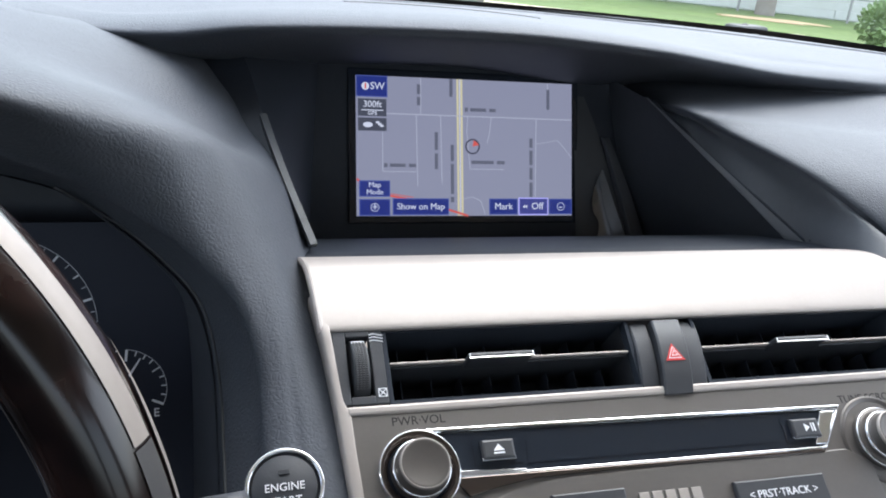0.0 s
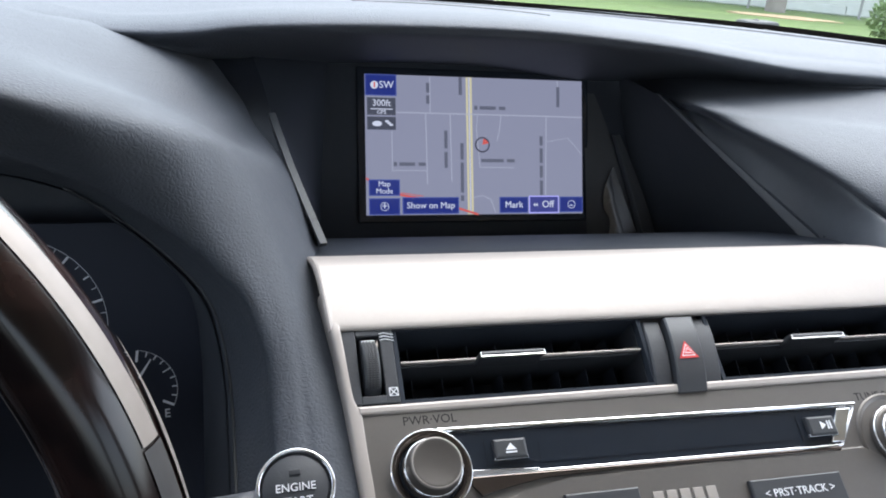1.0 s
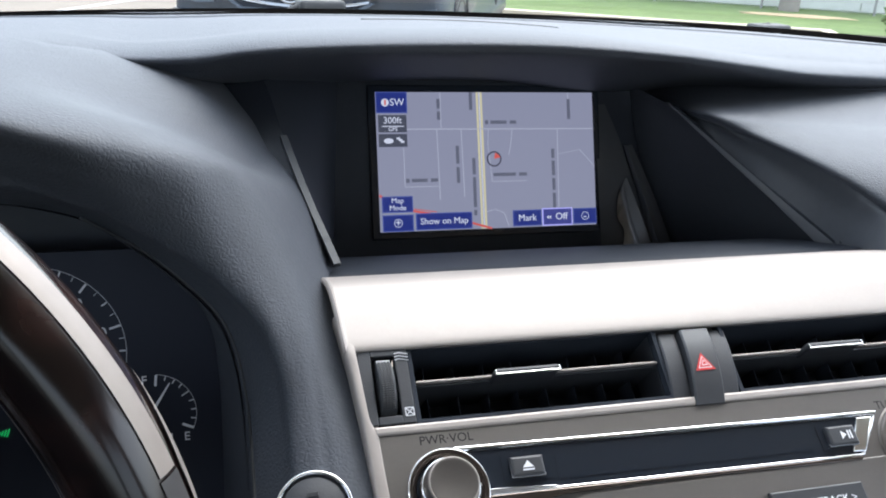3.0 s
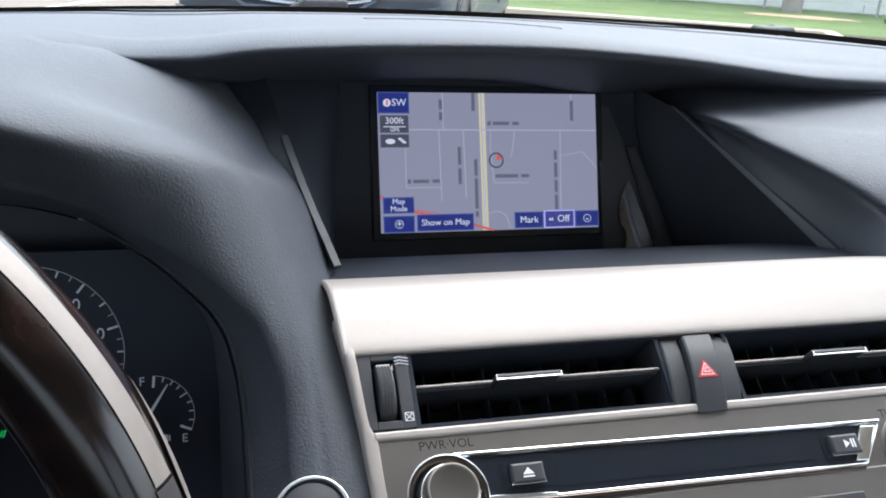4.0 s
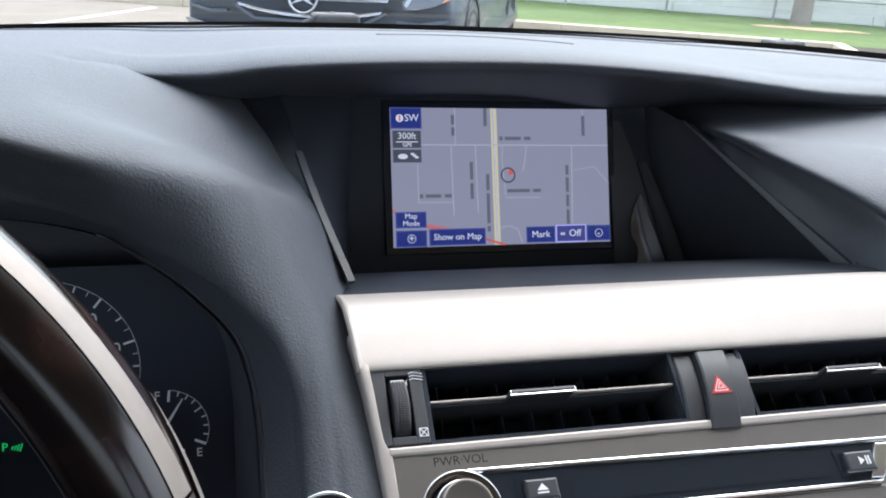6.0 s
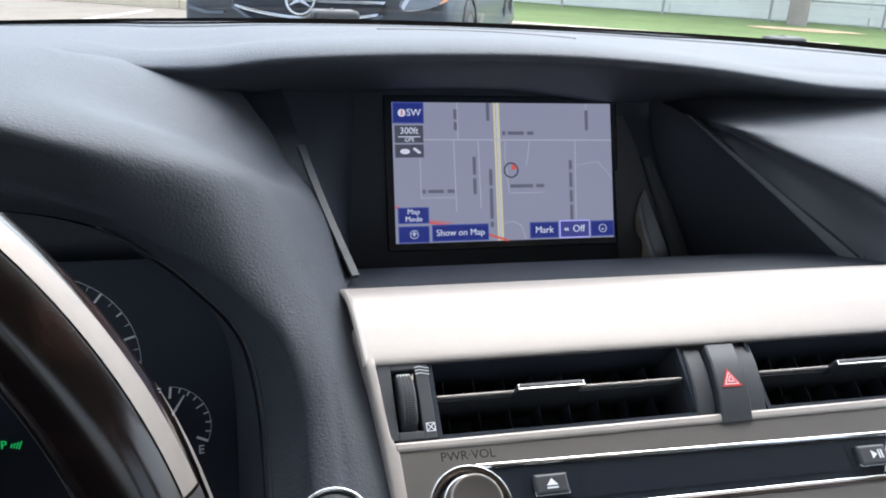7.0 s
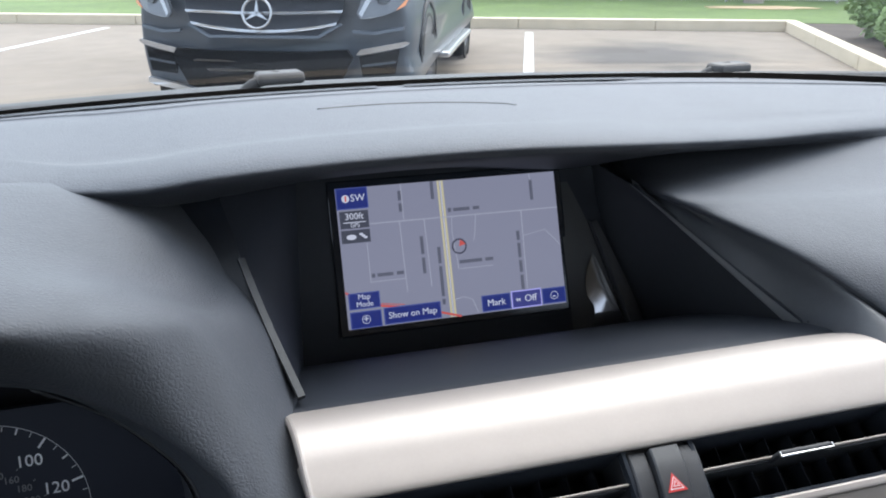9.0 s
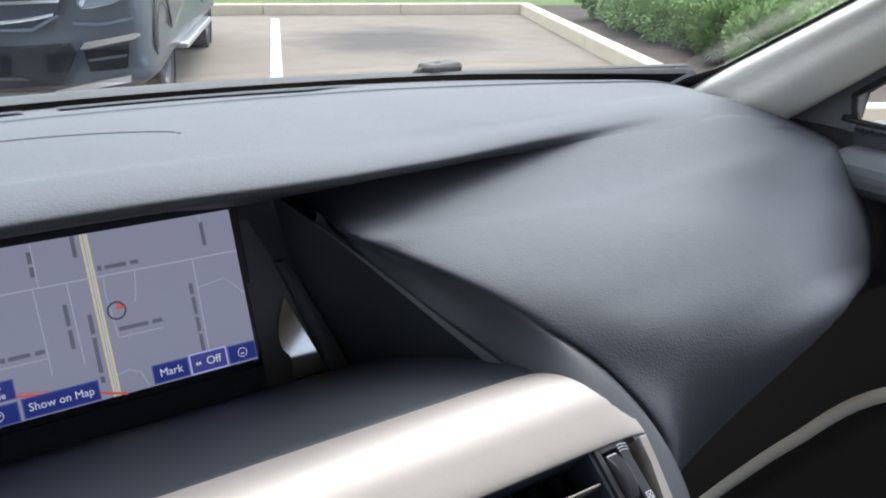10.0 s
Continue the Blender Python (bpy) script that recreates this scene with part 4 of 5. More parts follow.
def knob(u, v, ring=True):
    m = rinv @ Matrix.Translation((u, -v, 0))
    base = radio
    if not ring:
        base = part("knob_well", lathe([(0.0235, -0.0004), (0.0228, 0.0006), (0.0216, 0.0004), (0.0165, -0.0030), (0.0150, -0.0036), (0.0, -0.0036)], 56, m), KNOB, radio, "dished dark grey well", True)
        part("knob_foot", lathe([(0.0160, -0.0030), (0.0160, 0.0030), (0.0150, 0.0042), (0.0130, 0.0042)], 48, m), KNOB, base, "warm grey foot ring", True)
        part("foot_trim", lathe([(0.0161, 0.0020), (0.0163, 0.0026), (0.0158, 0.0033), (0.0154, 0.0030)], 48, m), CHROME, base, "thin chrome ring", True)
    else:
        base = part("knob_ring", lathe([(0.0176, 0.0026), (0.0166, 0.0028), (0.0152, 0.0016), (0.0140, 0.0002), (0.0140, -0.002)], 56, m), SMOKED, radio, "smoked chrome ring", True)
        part("ring_edge", lathe([(0.0184, -0.002), (0.0184, 0.0016), (0.0181, 0.0025), (0.0176, 0.0028), (0.0174, 0.0024)], 56, m), CHROME, base, "bright chrome outer edge", True)
        part("knob_well", lathe([(0.0170, 0.0006), (0.0145, 0.0002), (0.0, 0.0)], 48, m), GLOSS_BLACK, base, "", True)
    k = part("knob", lathe([(0.0130, 0.0), (0.0129, 0.0056), (0.0121, 0.0068), (0.0114, 0.0076), (0.0112, 0.0116), (0.0108, 0.0124), (0.0101, 0.0128), (0.0094, 0.0126), (0.0, 0.0120)], 56, m), KNOB, radio, "warm grey rotary knob", True)
    part("knob_trim", lathe([(0.0131, 0.0046), (0.01315, 0.0056), (0.0126, 0.0064), (0.0122, 0.0064), (0.0126, 0.0046)], 56, m), CHROME, k, "thin chrome ring", True)
    part("cap_edge", lathe([(0.01125, 0.0114), (0.0112, 0.0120), (0.0108, 0.0126), (0.0104, 0.0128), (0.0106, 0.0120)], 56, m), INLAY, k, "pale satin edge of the cap", True)


knob(-0.1335, 0.0400)
knob(0.1120, 0.0450, False)
rslab("lower_panel", [(-0.112, 0.0625), (-0.104, 0.0560), (-0.092, 0.0526), (-0.072, 0.0490), (0.088, 0.0480), (0.100, 0.0560), (0.100, 0.114), (-0.112, 0.114)], -0.0006, 0.0006, FACE, 0.0006)
prst = rslab("preset_button", rect(0.0165, 0.0592, 0.0668, 0.0735), -0.0005, 0.0030, BLACK, 0.0008)
lettering("< PRST\u00b7TRACK >", 0.0052, rinv @ Matrix.Translation((0.0417, -0.0664, 0.0031)), WHITE_PRINT, prst, "button_text")
rslab("preset_button", rect(-0.0760, 0.0565, -0.0400, 0.0700), -0.0005, 0.0030, BLACK, 0.0008)
for k in range(5):
    u = -0.033 + k * 0.0068
    rslab("maker_mark", rect(u, 0.0592, u + 0.0052, 0.0660), 0.0004, 0.0012, INLAY, 0.0002)

# ---- start button ----
eng = thing("start_button", "round engine start button with a chrome ring", "button", (-0.1665, -0.2885, 0.984))
ei = eng.matrix_basis.inverted() @ Matrix.Translation((-0.1665, -0.2885, 0.984)) @ STACK.to_3x3().to_4x4() @ pose(0, 0, 0, 0, -6)
part("chrome_ring", lathe([(0.0166, -0.01), (0.0166, 0.0025), (0.0159, 0.0035), (0.0148, 0.0031), (0.0142, 0.0010), (0.0142, -0.01)], 56, ei), CHROME, eng, "chrome ring", True)
part("push_face", lathe([(0.0139, -0.006), (0.0139, 0.0018), (0.0131, 0.0026), (0.0, 0.0022)], 56, ei), PLASTIC, eng, "", True)
lettering("ENGINE", 0.0047, ei @ Matrix.Translation((0, -0.0002, 0.0028)), WHITE_PRINT, eng, "button_text")
lettering("START", 0.0047, ei @ Matrix.Translation((0, -0.0060, 0.0028)), WHITE_PRINT, eng, "button_text")
lettering("STOP", 0.0047, ei @ Matrix.Translation((0, -0.0118, 0.0028)), WHITE_PRINT, eng, "button_text")
part("indicator", box(0.0048, 0.0022, 0.0006, ei @ Matrix.Translation((0, 0.0062, 0.0027)), 0.0002), BLACK, eng)

# ---- instrument cluster ----
gauge = thing("instrument_cluster", "black instrument cluster with white speedometer and fuel dials", "gauges", (-0.36, -0.16, 0.942))
GM = Matrix(((1, 0, 0, 0.36), (0, 0.237, -0.971, 0), (0, 0.971, 0.237, 0), (0, 0, 0, 1)))  # x is the car's own, y up the dial


DIAL_BLACK = mat("dial_black", (0.018, 0.022, 0.035), 0.6, vary=0.0, spec=0.3)


def dial(x, y, out=0.0006):
    return GM @ Matrix.Translation((x, y, out))


part("dial_face", box(0.39, 0.17, 0.006, dial(-0.387, 0.022, -0.003)), DIAL_BLACK, gauge)
DIAL = mat("dial_print", (0.62, 0.64, 0.68), 0.6, vary=0.0, emit=0.02)


def arc(cx, cy, r, a0, a1, w, name):
    pts = [(cx + r * math.cos(radians(a0 + (a1 - a0) * k / 60)), cy + r * math.sin(radians(a0 + (a1 - a0) * k / 60))) for k in range(61)]
    part(name, tube([GM @ Vector((x, y, 0.0005)) for x, y in pts], w, 6), DIAL, gauge)


def tick(cx, cy, r, a, length, w):
    m = dial(cx, cy) @ Matrix.Rotation(radians(a), 4, "Z") @ Matrix.Translation((r - length / 2, 0, 0))
    part("tick", box(length, w, 0.0003, m), DIAL, gauge)


arc(-0.300, 0.0526, 0.0476, -52, 232, 0.00014, "dial_ring")
for k in range(0, 32):
    a = 86 + 34.6 * 4 - k * 34.6 / 4
    if k % 4 == 0:
        tick(-0.300, 0.0526, 0.0472, a, 0.0058, 0.0011)
    elif k % 2 == 0:
        tick(-0.300, 0.0526, 0.0472, a, 0.0032, 0.0008)
    else:
        tick(-0.300, 0.0526, 0.0472, a, 0.0026, 0.0003)
for k, s in enumerate(("0", "20", "40", "60", "80", "100", "120", "140")):
    a = radians(86 + 34.6 * (4 - k))
    r = 0.0352 - 0.002 * (len(s) > 2)
    lettering(s, 0.0088, dial(-0.300 + r * math.cos(a), 0.0526 + r * math.sin(a)), DIAL, gauge, "numeral")
DIM = mat("dim_print", (0.2, 0.2, 0.22), 0.6, vary=0.0)
for k, s in enumerate(("100", "120", "140", "160", "180", "200", "220", "240")):
    a = radians(100 - 21.5 * (k - 1))
    lettering(s, 0.0051, dial(-0.300 + 0.0205 * math.cos(a), 0.0526 + 0.0205 * math.sin(a)), DIM, gauge, "numeral")
    part("tick", box(0.0014, 0.0004, 0.0003, dial(-0.300, 0.0526) @ Matrix.Rotation(a, 4, "Z") @ Matrix.Translation((0.0268, 0, 0))), DIM, gauge)
lettering("km/h", 0.0038, dial(-0.3035, 0.0672), DIM, gauge, "dial_text")
lettering("MPH", 0.0058, dial(-0.3035, 0.0825), DIAL, gauge, "dial_text")
arc(-0.2405, 0.0150, 0.0226, -26, 84, 0.00014, "dial_ring")
for k, a in enumerate((84, 71, 58, 46, 32, 18, 4, -10, -24)):
    tick(-0.2405, 0.0150, 0.0224, a, 0.0062 if k in (0, 8) else (0.0045 if k == 4 else 0.0026), 0.0013 if k in (0, 8) else 0.0006)
lettering("F", 0.0068, dial(-0.2445, 0.0345), DIAL, gauge, "dial_text")
lettering("E", 0.0068, dial(-0.2235, 0.0010), DIAL, gauge, "dial_text")
part("fuel_needle", prism([(-0.0010, -0.003), (0.0010, -0.003), (0.0003, 0.0195), (-0.0003, 0.0195)], 0.0006, dial(-0.2415, 0.0165, 0.003) @ Matrix.Rotation(radians(-32), 4, "Z")), DIAL, gauge)
part("pump_mark", box(0.0026, 0.0042, 0.0003, dial(-0.2338, 0.0018)), DIAL, gauge)
part("pump_mark", box(0.0008, 0.0032, 0.0003, dial(-0.2316, 0.0020)), DIAL, gauge)
GREEN = emitter("green_lamp", (0.02, 0.5, 0.12), GAIN * 0.7)
lettering("P", 0.0062, dial(-0.3215, 0.0125), GREEN, gauge, "telltale")
for k in range(4):
    part("telltale", box(0.0006, 0.002 + 0.0008 * k, 0.0003, dial(-0.3178 + 0.0014 * k, 0.012) @ Matrix.Rotation(radians(-20), 4, "Z")), GREEN, gauge)

# ---- steering wheel ----
steer = thing("steering_wheel", "dark lacquered wood and leather steering wheel", "steering wheel", (-0.4036, -0.3797, 1.0011))
WHEEL = Matrix.Rotation(radians(-15.9), 4, "X") @ Matrix.Rotation(radians(90), 4, "X")


def rim_arc(a0, a1, n, r=0.1867, w=0.0155, d=0.020):
    bm = bmesh.new()
    rings = []
    for i in range(n + 1):
        a = radians(a0 + (a1 - a0) * i / n)
        c = Vector((math.cos(a), math.sin(a), 0))
        rings.append([bm.verts.new(c * (r + w * math.cos(k * math.pi / 12)) + Vector((0, 0, d * math.sin(k * math.pi / 12)))) for k in range(24)])
    for p, q in zip(rings, rings[1:]):
        for k in range(24):
            bm.faces.new((p[k], p[(k + 1) % 24], q[(k + 1) % 24], q[k]))
    bm.faces.new(rings[0])
    bm.faces.new(rings[-1][::-1])
    bm.transform(WHEEL)
    return bm


part("wood_rim", rim_arc(5, 175, 90), WOOD, steer, "dark glossy lacquered wood rim", True)
inlay = bmesh.new()
cuts = []
for i in range(81):
    a = radians(19.7 + 140.6 * i / 80)
    c = Vector((math.cos(a), math.sin(a), 0))
    cuts.append([inlay.verts.new(WHEEL @ (c * (0.1867 + 0.0159 * math.cos(radians(p))) + Vector((0, 0, 0.0204 * math.sin(radians(p)))))) for p in (18, 23, 28, 33, 38, 42.6)])
for p, q in zip(cuts, cuts[1:]):
    for k in range(5):
        inlay.faces.new((p[k], p[k + 1], q[k + 1], q[k]))
part("silver_inlay", inlay, RIM_INLAY, steer, "satin silver strip let into the wood rim", True)
def rim_strip(a0, a1, p0, p1, n=20):
    """A thin strip let into the rim between two angles round the wheel and two round its section."""
    bm = bmesh.new()
    cuts = []
    for i in range(n + 1):
        a = radians(a0 + (a1 - a0) * i / n)
        c = Vector((math.cos(a), math.sin(a), 0))
        cuts.append([bm.verts.new(WHEEL @ (c * (0.1867 + 0.0159 * math.cos(radians(p0 + (p1 - p0) * k / 4)))
                                           + Vector((0, 0, 0.0204 * math.sin(radians(p0 + (p1 - p0) * k / 4)))))) for k in range(5)])
    for p, q in zip(cuts, cuts[1:]):
        for k in range(4):
            bm.faces.new((p[k], p[k + 1], q[k + 1], q[k]))
    return bm


part("inlay_end", rim_strip(8, 19.4, 16, 44), mat("inlay_end", (0.035, 0.033, 0.033), 0.5, vary=0.05, scale=200), steer, "dark grey end piece below the silver strip", True)
part("inner_inlay", rim_strip(8, 120, 147, 153, 60), mat("inner_inlay", (0.09, 0.075, 0.068), 0.45, metal=0.4, vary=0.2, scale=120), steer, "thin dull metal line along the rim's inner side", True)
edge = bmesh.new()
cuts = []
for i in range(21):
    a = radians(6 + 22 * i / 20)
    c = Vector((math.cos(a), math.sin(a), 0))
    half = 12 * min(1, (20 - i) / 8)
    cuts.append([edge.verts.new(WHEEL @ (c * (0.1867 + 0.0162 * math.cos(radians(p)))
                                         + Vector((0, 0, 0.0207 * math.sin(radians(p)))))) for p in (-4 - half, -4, -4 + half)])
for p, q in zip(cuts, cuts[1:]):
    for k in range(2):
        edge.faces.new((p[k], p[k + 1], q[k + 1], q[k]))
part("edge_inlay", edge, RIM_INLAY, steer, "narrow satin silver strip along the rim's outer edge", True)
part("leather_rim", rim_arc(175.4, 364.6, 110, w=0.0158, d=0.0203), RIM_LEATHER, steer, "black leather rim", True)
hub = bmesh.new()
join(hub, prism([(0.075 * math.cos(a / 12 * math.pi), 0.065 * math.sin(a / 12 * math.pi)) for a in range(24)], 0.035, WHEEL @ Matrix.Translation((0, -0.015, -0.035)), 0.01))
part("airbag_cover", hub, RIM_LEATHER, steer)
for s in (1, -1):
    part("spoke", box(0.125, 0.036, 0.016, WHEEL @ pose(s * 0.12, -0.012, -0.018, 0, s * 6), 0.006, 3), RIM_LEATHER, steer)
part("spoke", box(0.04, 0.12, 0.016, WHEEL @ pose(0, -0.12, -0.018), 0.006, 3), RIM_LEATHER, steer)
part("column", lathe([(0.05, 0.0), (0.055, -0.1), (0.06, -0.28)], 24, WHEEL @ Matrix.Translation((0, 0, -0.03))), BLACK, steer, "", True)

stalk = thing("wiper_stalk", "black column stalk beside the steering wheel", "stalk", (-0.26, -0.34, 1.0))
part("lever", tube(catmull([(-0.07, 0.02, -0.03), (0.0, 0.0, 0.005), (0.045, -0.012, 0.020), (0.074, -0.018, 0.027)], 6), 0.008, 12, r2=0.0095), PLASTIC, stalk, "", True)

# ---- small marks on the dashboard top ----
from mathutils.bvhtree import BVHTree

deck_tree = BVHTree.FromBMesh(loft(deck, 8, 6))


def drop(x, y, up=0.0):
    hit = deck_tree.ray_cast(Vector((x, y, 1.4)), Vector((0, 0, -1)))[0]
    return (hit if hit else Vector((x, y, base_z(x)))) + Vector((0, 0, up))


def groove(pts, r, material=BLACK, name="seam"):
    dpart(name, tube([drop(x, y, -r * 0.4) for x, y, _ in (p.to_tuple() for p in catmull([(a, b, 0) for a, b in pts], 10))], r, 6), material)


groove([(-0.085, 0.120), (-0.046, 0.123), (-0.008, 0.120), (0.032, 0.112), (0.062, 0.101), (0.071, 0.095), (0.074, 0.088)], 0.0016, name="speaker_seam")


def slot_strip(x0, x1, off, w, material, name):
    bm = bmesh.new()
    prev = None
    for k in range(25):
        x = x0 + (x1 - x0) * k / 24
        y = base_y(x) - off
        taper = min(1, (24 - k) / 5) if x1 > 0.1 else 1
        a, b = bm.verts.new(drop(x, y, 0.0018)), bm.verts.new(drop(x, y - w * max(0.15, taper), 0.0018))
        if prev:
            bm.faces.new((prev[0], a, b, prev[1]))
        prev = (a, b)
    dpart(name, bm, material, "black defroster slot")


slot_strip(-0.60, -0.005, 0.020, 0.020, DUCT, "defroster_slot")
slot_strip(0.022, 0.30, 0.020, 0.020, DUCT, "defroster_slot")
groove([(0.41, 0.272), (0.4115, 0.262), (0.408, 0.256)], 0.0014, name="cover_seam")

# ---- door and window trim on the passenger side ----
solid("trim_door", tube(catmull([(0.75, 0.14, 0.48), (0.757, 0.08, 0.575), (0.757, 0.0, 0.69), (0.757, -0.1, 0.81), (0.757, -0.3, 0.93), (0.757, -0.7, 0.97), (0.757, -1.2, 0.98)], 8), 0.008, 12), BEIGE, "pale beige trim rail on the passenger door", "trim", "structure", True)
solid("window_sill", box(0.05, 1.3, 0.03, pose(0.815, -0.63, 1.066), 0.006), PLASTIC, "dark grey sill below the passenger window", "sill", "structure")
solid("trim_door_top", box(0.09, 1.3, 0.05, pose(0.80, -0.62, 1.033), 0.022, 4), mat("door_pad", (0.11, 0.115, 0.125), 0.6, vary=0.08, scale=90, bump=0.15, bump_scale=500, kind="leather"), "grey soft pad along the top of the passenger door", "trim", "structure")
solid("trim_mirror_corner", prism([(0.13, 1.05), (0.03, 1.05), (0.026, 1.112), (-0.05, 1.17), (-0.055, 1.182), (0.02, 1.140), (0.10, 1.082), (0.13, 1.058)], 0.02, Matrix(((0, 0, 1, 0.80), (1, 0, 0, 0), (0, 1, 0, 0), (0, 0, 0, 1))), 0.002), mat("corner_grey", (0.13, 0.132, 0.135), 0.6, vary=0.08, scale=120, bump=0.1, bump_scale=900), "dark grey corner panel ahead of the passenger window", "trim", "structure")
solid("window_seal", tube(catmull([(0.797, -0.06, 1.172), (0.797, 0.02, 1.116), (0.797, 0.026, 1.105), (0.797, 0.022, 1.088), (0.797, 0.01, 1.082), (0.797, -0.3, 1.083), (0.797, -0.9, 1.085)], 6), 0.0035, 8), RUBBER, "black rubber seal round the passenger window", "seal", "structure", True)
slots = thing("demister_slot", "row of black demister slots on the door top", "vent", (0.788, 0.0, 1.0765))
for k in range(8):
    part("slot", box(0.004, 0.0085, 0.0035, pose(0.0, 0.010 - k * 0.0105, 0.0), 0.0005), DUCT, slots)

# ---- outside ----
solid("ground", box(400, 400, 0.1, pose(0, 100, -0.05)), ASPHALT, "worn grey asphalt parking lot", "ground", "structure")
LOT = Matrix.Translation((8.05, 9.9, 0)) @ Matrix.Rotation(radians(-23.5), 4, "Z")  # kerb corner: x along the far kerb, y away
far_kerb = thing("kerb", "pale concrete kerb round the parking lot", "kerb", LOT.translation, kind="structure")
KI = far_kerb.matrix_basis.inverted() @ LOT
SIDE = Matrix.Rotation(radians(-3.4), 4, 'Z')  # the side kerb runs slightly inwards
for k in range(14):
    part("kerb_stone", box(1.994, 0.17, 0.2, KI @ pose(-1.0 - k * 2.0 + 0.17, 0.085, 0.05), 0.012), CONCRETE, far_kerb)
for k in range(4):
    part("kerb_stone", box(0.17, 1.869, 0.2, KI @ SIDE @ pose(0.085, -0.9375 - k * 1.875, 0.05), 0.012), CONCRETE, far_kerb)
for k in range(6):  # the bed ends at a kerb that turns away from the bays
    part("kerb_stone", box(1.994, 0.17, 0.2, KI @ SIDE @ pose(1.0 + k * 2.0, -7.588, 0.05), 0.012), CONCRETE, far_kerb)
solid("lawn", box(120, 60, 0.1, LOT @ pose(0, 30.17, 0.055)), GRASS, "green mown lawn behind the kerb", "lawn", "structure")
solid("planting_bed", box(60, 9.0, 0.1, LOT @ SIDE @ pose(30.17, -3.0, 0.05)), SOIL, "dark mulch bed beside the kerb", "ground", "structure")
solid("dirt_patch", prism([(0.9 * math.cos(a / 8 * math.pi) * (1 + 0.2 * math.sin(3 * a)), 0.35 * math.sin(a / 8 * math.pi) * (1 + 0.2 * math.cos(2 * a))) for a in range(16)], 0.012, LOT @ pose(0.35, 3.0, 0.103)), DIRT, "bare sandy patch in the lawn", "ground", "structure")
for k in range(5):
    lx = -3.65 - 3.2 * k
    solid("parking_line", box(0.11, 5.2, 0.006, LOT @ pose(lx + 0.06, -3.1, 0.0, 0, 0, 1.4)), LINE, "worn white painted parking bay line", "parking line", "structure")


def house_wall():
    w = thing("building_wall", "white horizontal board wall beyond the lawn", "building", (LOT @ Vector((2.0, 4.7, 0.1))))
    inv = w.matrix_basis.inverted() @ LOT @ Matrix.Translation((2.0, 4.9, 0)) @ Matrix.Rotation(radians(-6), 4, "Z")
    part("wall_core", box(30, 0.2, 3.0, inv @ pose(0, 0.16, 1.5)), WALL_WHITE, w)
    for r in range(18):
        for c in range(8):
            part("board", box(3.72, 0.03, 0.155, inv @ pose(-13.2 + c * 3.75 + (r % 2) * 0.9, 0.04, 0.2 + r * 0.162, 4), 0.004), WALL_WHITE, w)


house_wall()
fence = thing("fence", "thin grey metal rail fence on the lawn", "fence", LOT @ Vector((2.0, 4.3, 0.1)))
fi = fence.matrix_basis.inverted() @ LOT @ Matrix.Translation((2.0, 4.3, 0.1)) @ Matrix.Rotation(radians(-6), 4, "Z")
FENCE = mat("fence_paint", (0.35, 0.34, 0.33), 0.6, vary=0.1, scale=20)
for k in range(9):
    part("post", tube([fi @ Vector((-8 + k * 2.0, 0, -0.02)), fi @ Vector((-8 + k * 2.0, 0, 1.2))], 0.025, 8), FENCE, fence)
for z in (0.45, 1.1):
    part("rail", tube([fi @ Vector((-8, 0, z)), fi @ Vector((8, 0, z))], 0.016, 8), FENCE, fence)
solid("stone_post", lathe([(0.19, 0), (0.18, 0.5), (0.17, 2.8), (0.1, 2.85), (0, 2.85)], 16, LOT @ pose(0.45, 4.2, 0.09)), mat("taupe_stone", (0.3, 0.26, 0.23), 0.9, vary=0.2, scale=8), "taupe round post standing on the lawn", "post", smooth=True)


# ---- shrubs ----
def shrub_mesh(seed, r, leaves):
    rnd = random.Random(seed)
    verts, faces = [], []
    lobes = [(Vector((rnd.uniform(-0.45, 0.45) * r, rnd.uniform(-0.45, 0.45) * r, r * rnd.uniform(0.45, 0.95))), r * rnd.uniform(0.45, 0.65)) for _ in range(7)]
    for _ in range(leaves):
        c, q = lobes[rnd.randrange(7)]
        d = Vector((rnd.gauss(0, 1), rnd.gauss(0, 1), rnd.gauss(0.25, 1))).normalized()
        p = c + d * q * rnd.uniform(0.7, 1.08)
        if p.z < 0.02:
            continue
        t = (d + Vector((rnd.uniform(-0.8, 0.8), rnd.uniform(-0.8, 0.8), rnd.uniform(-0.5, 0.9)))).normalized()
        s = t.orthogonal().normalized()
        l, w = rnd.uniform(0.035, 0.06), rnd.uniform(0.014, 0.024)
        n = len(verts)
        verts += [p - t * l * 0.5, p + s * w, p + t * l * 0.5 + d * 0.01, p - s * w]
        faces.append((n, n + 1, n + 2, n + 3))
    me = bpy.data.meshes.new("crown")
    me.from_pydata([v.to_tuple() for v in verts], [], faces)
    me.materials.append(LEAF)
    return me


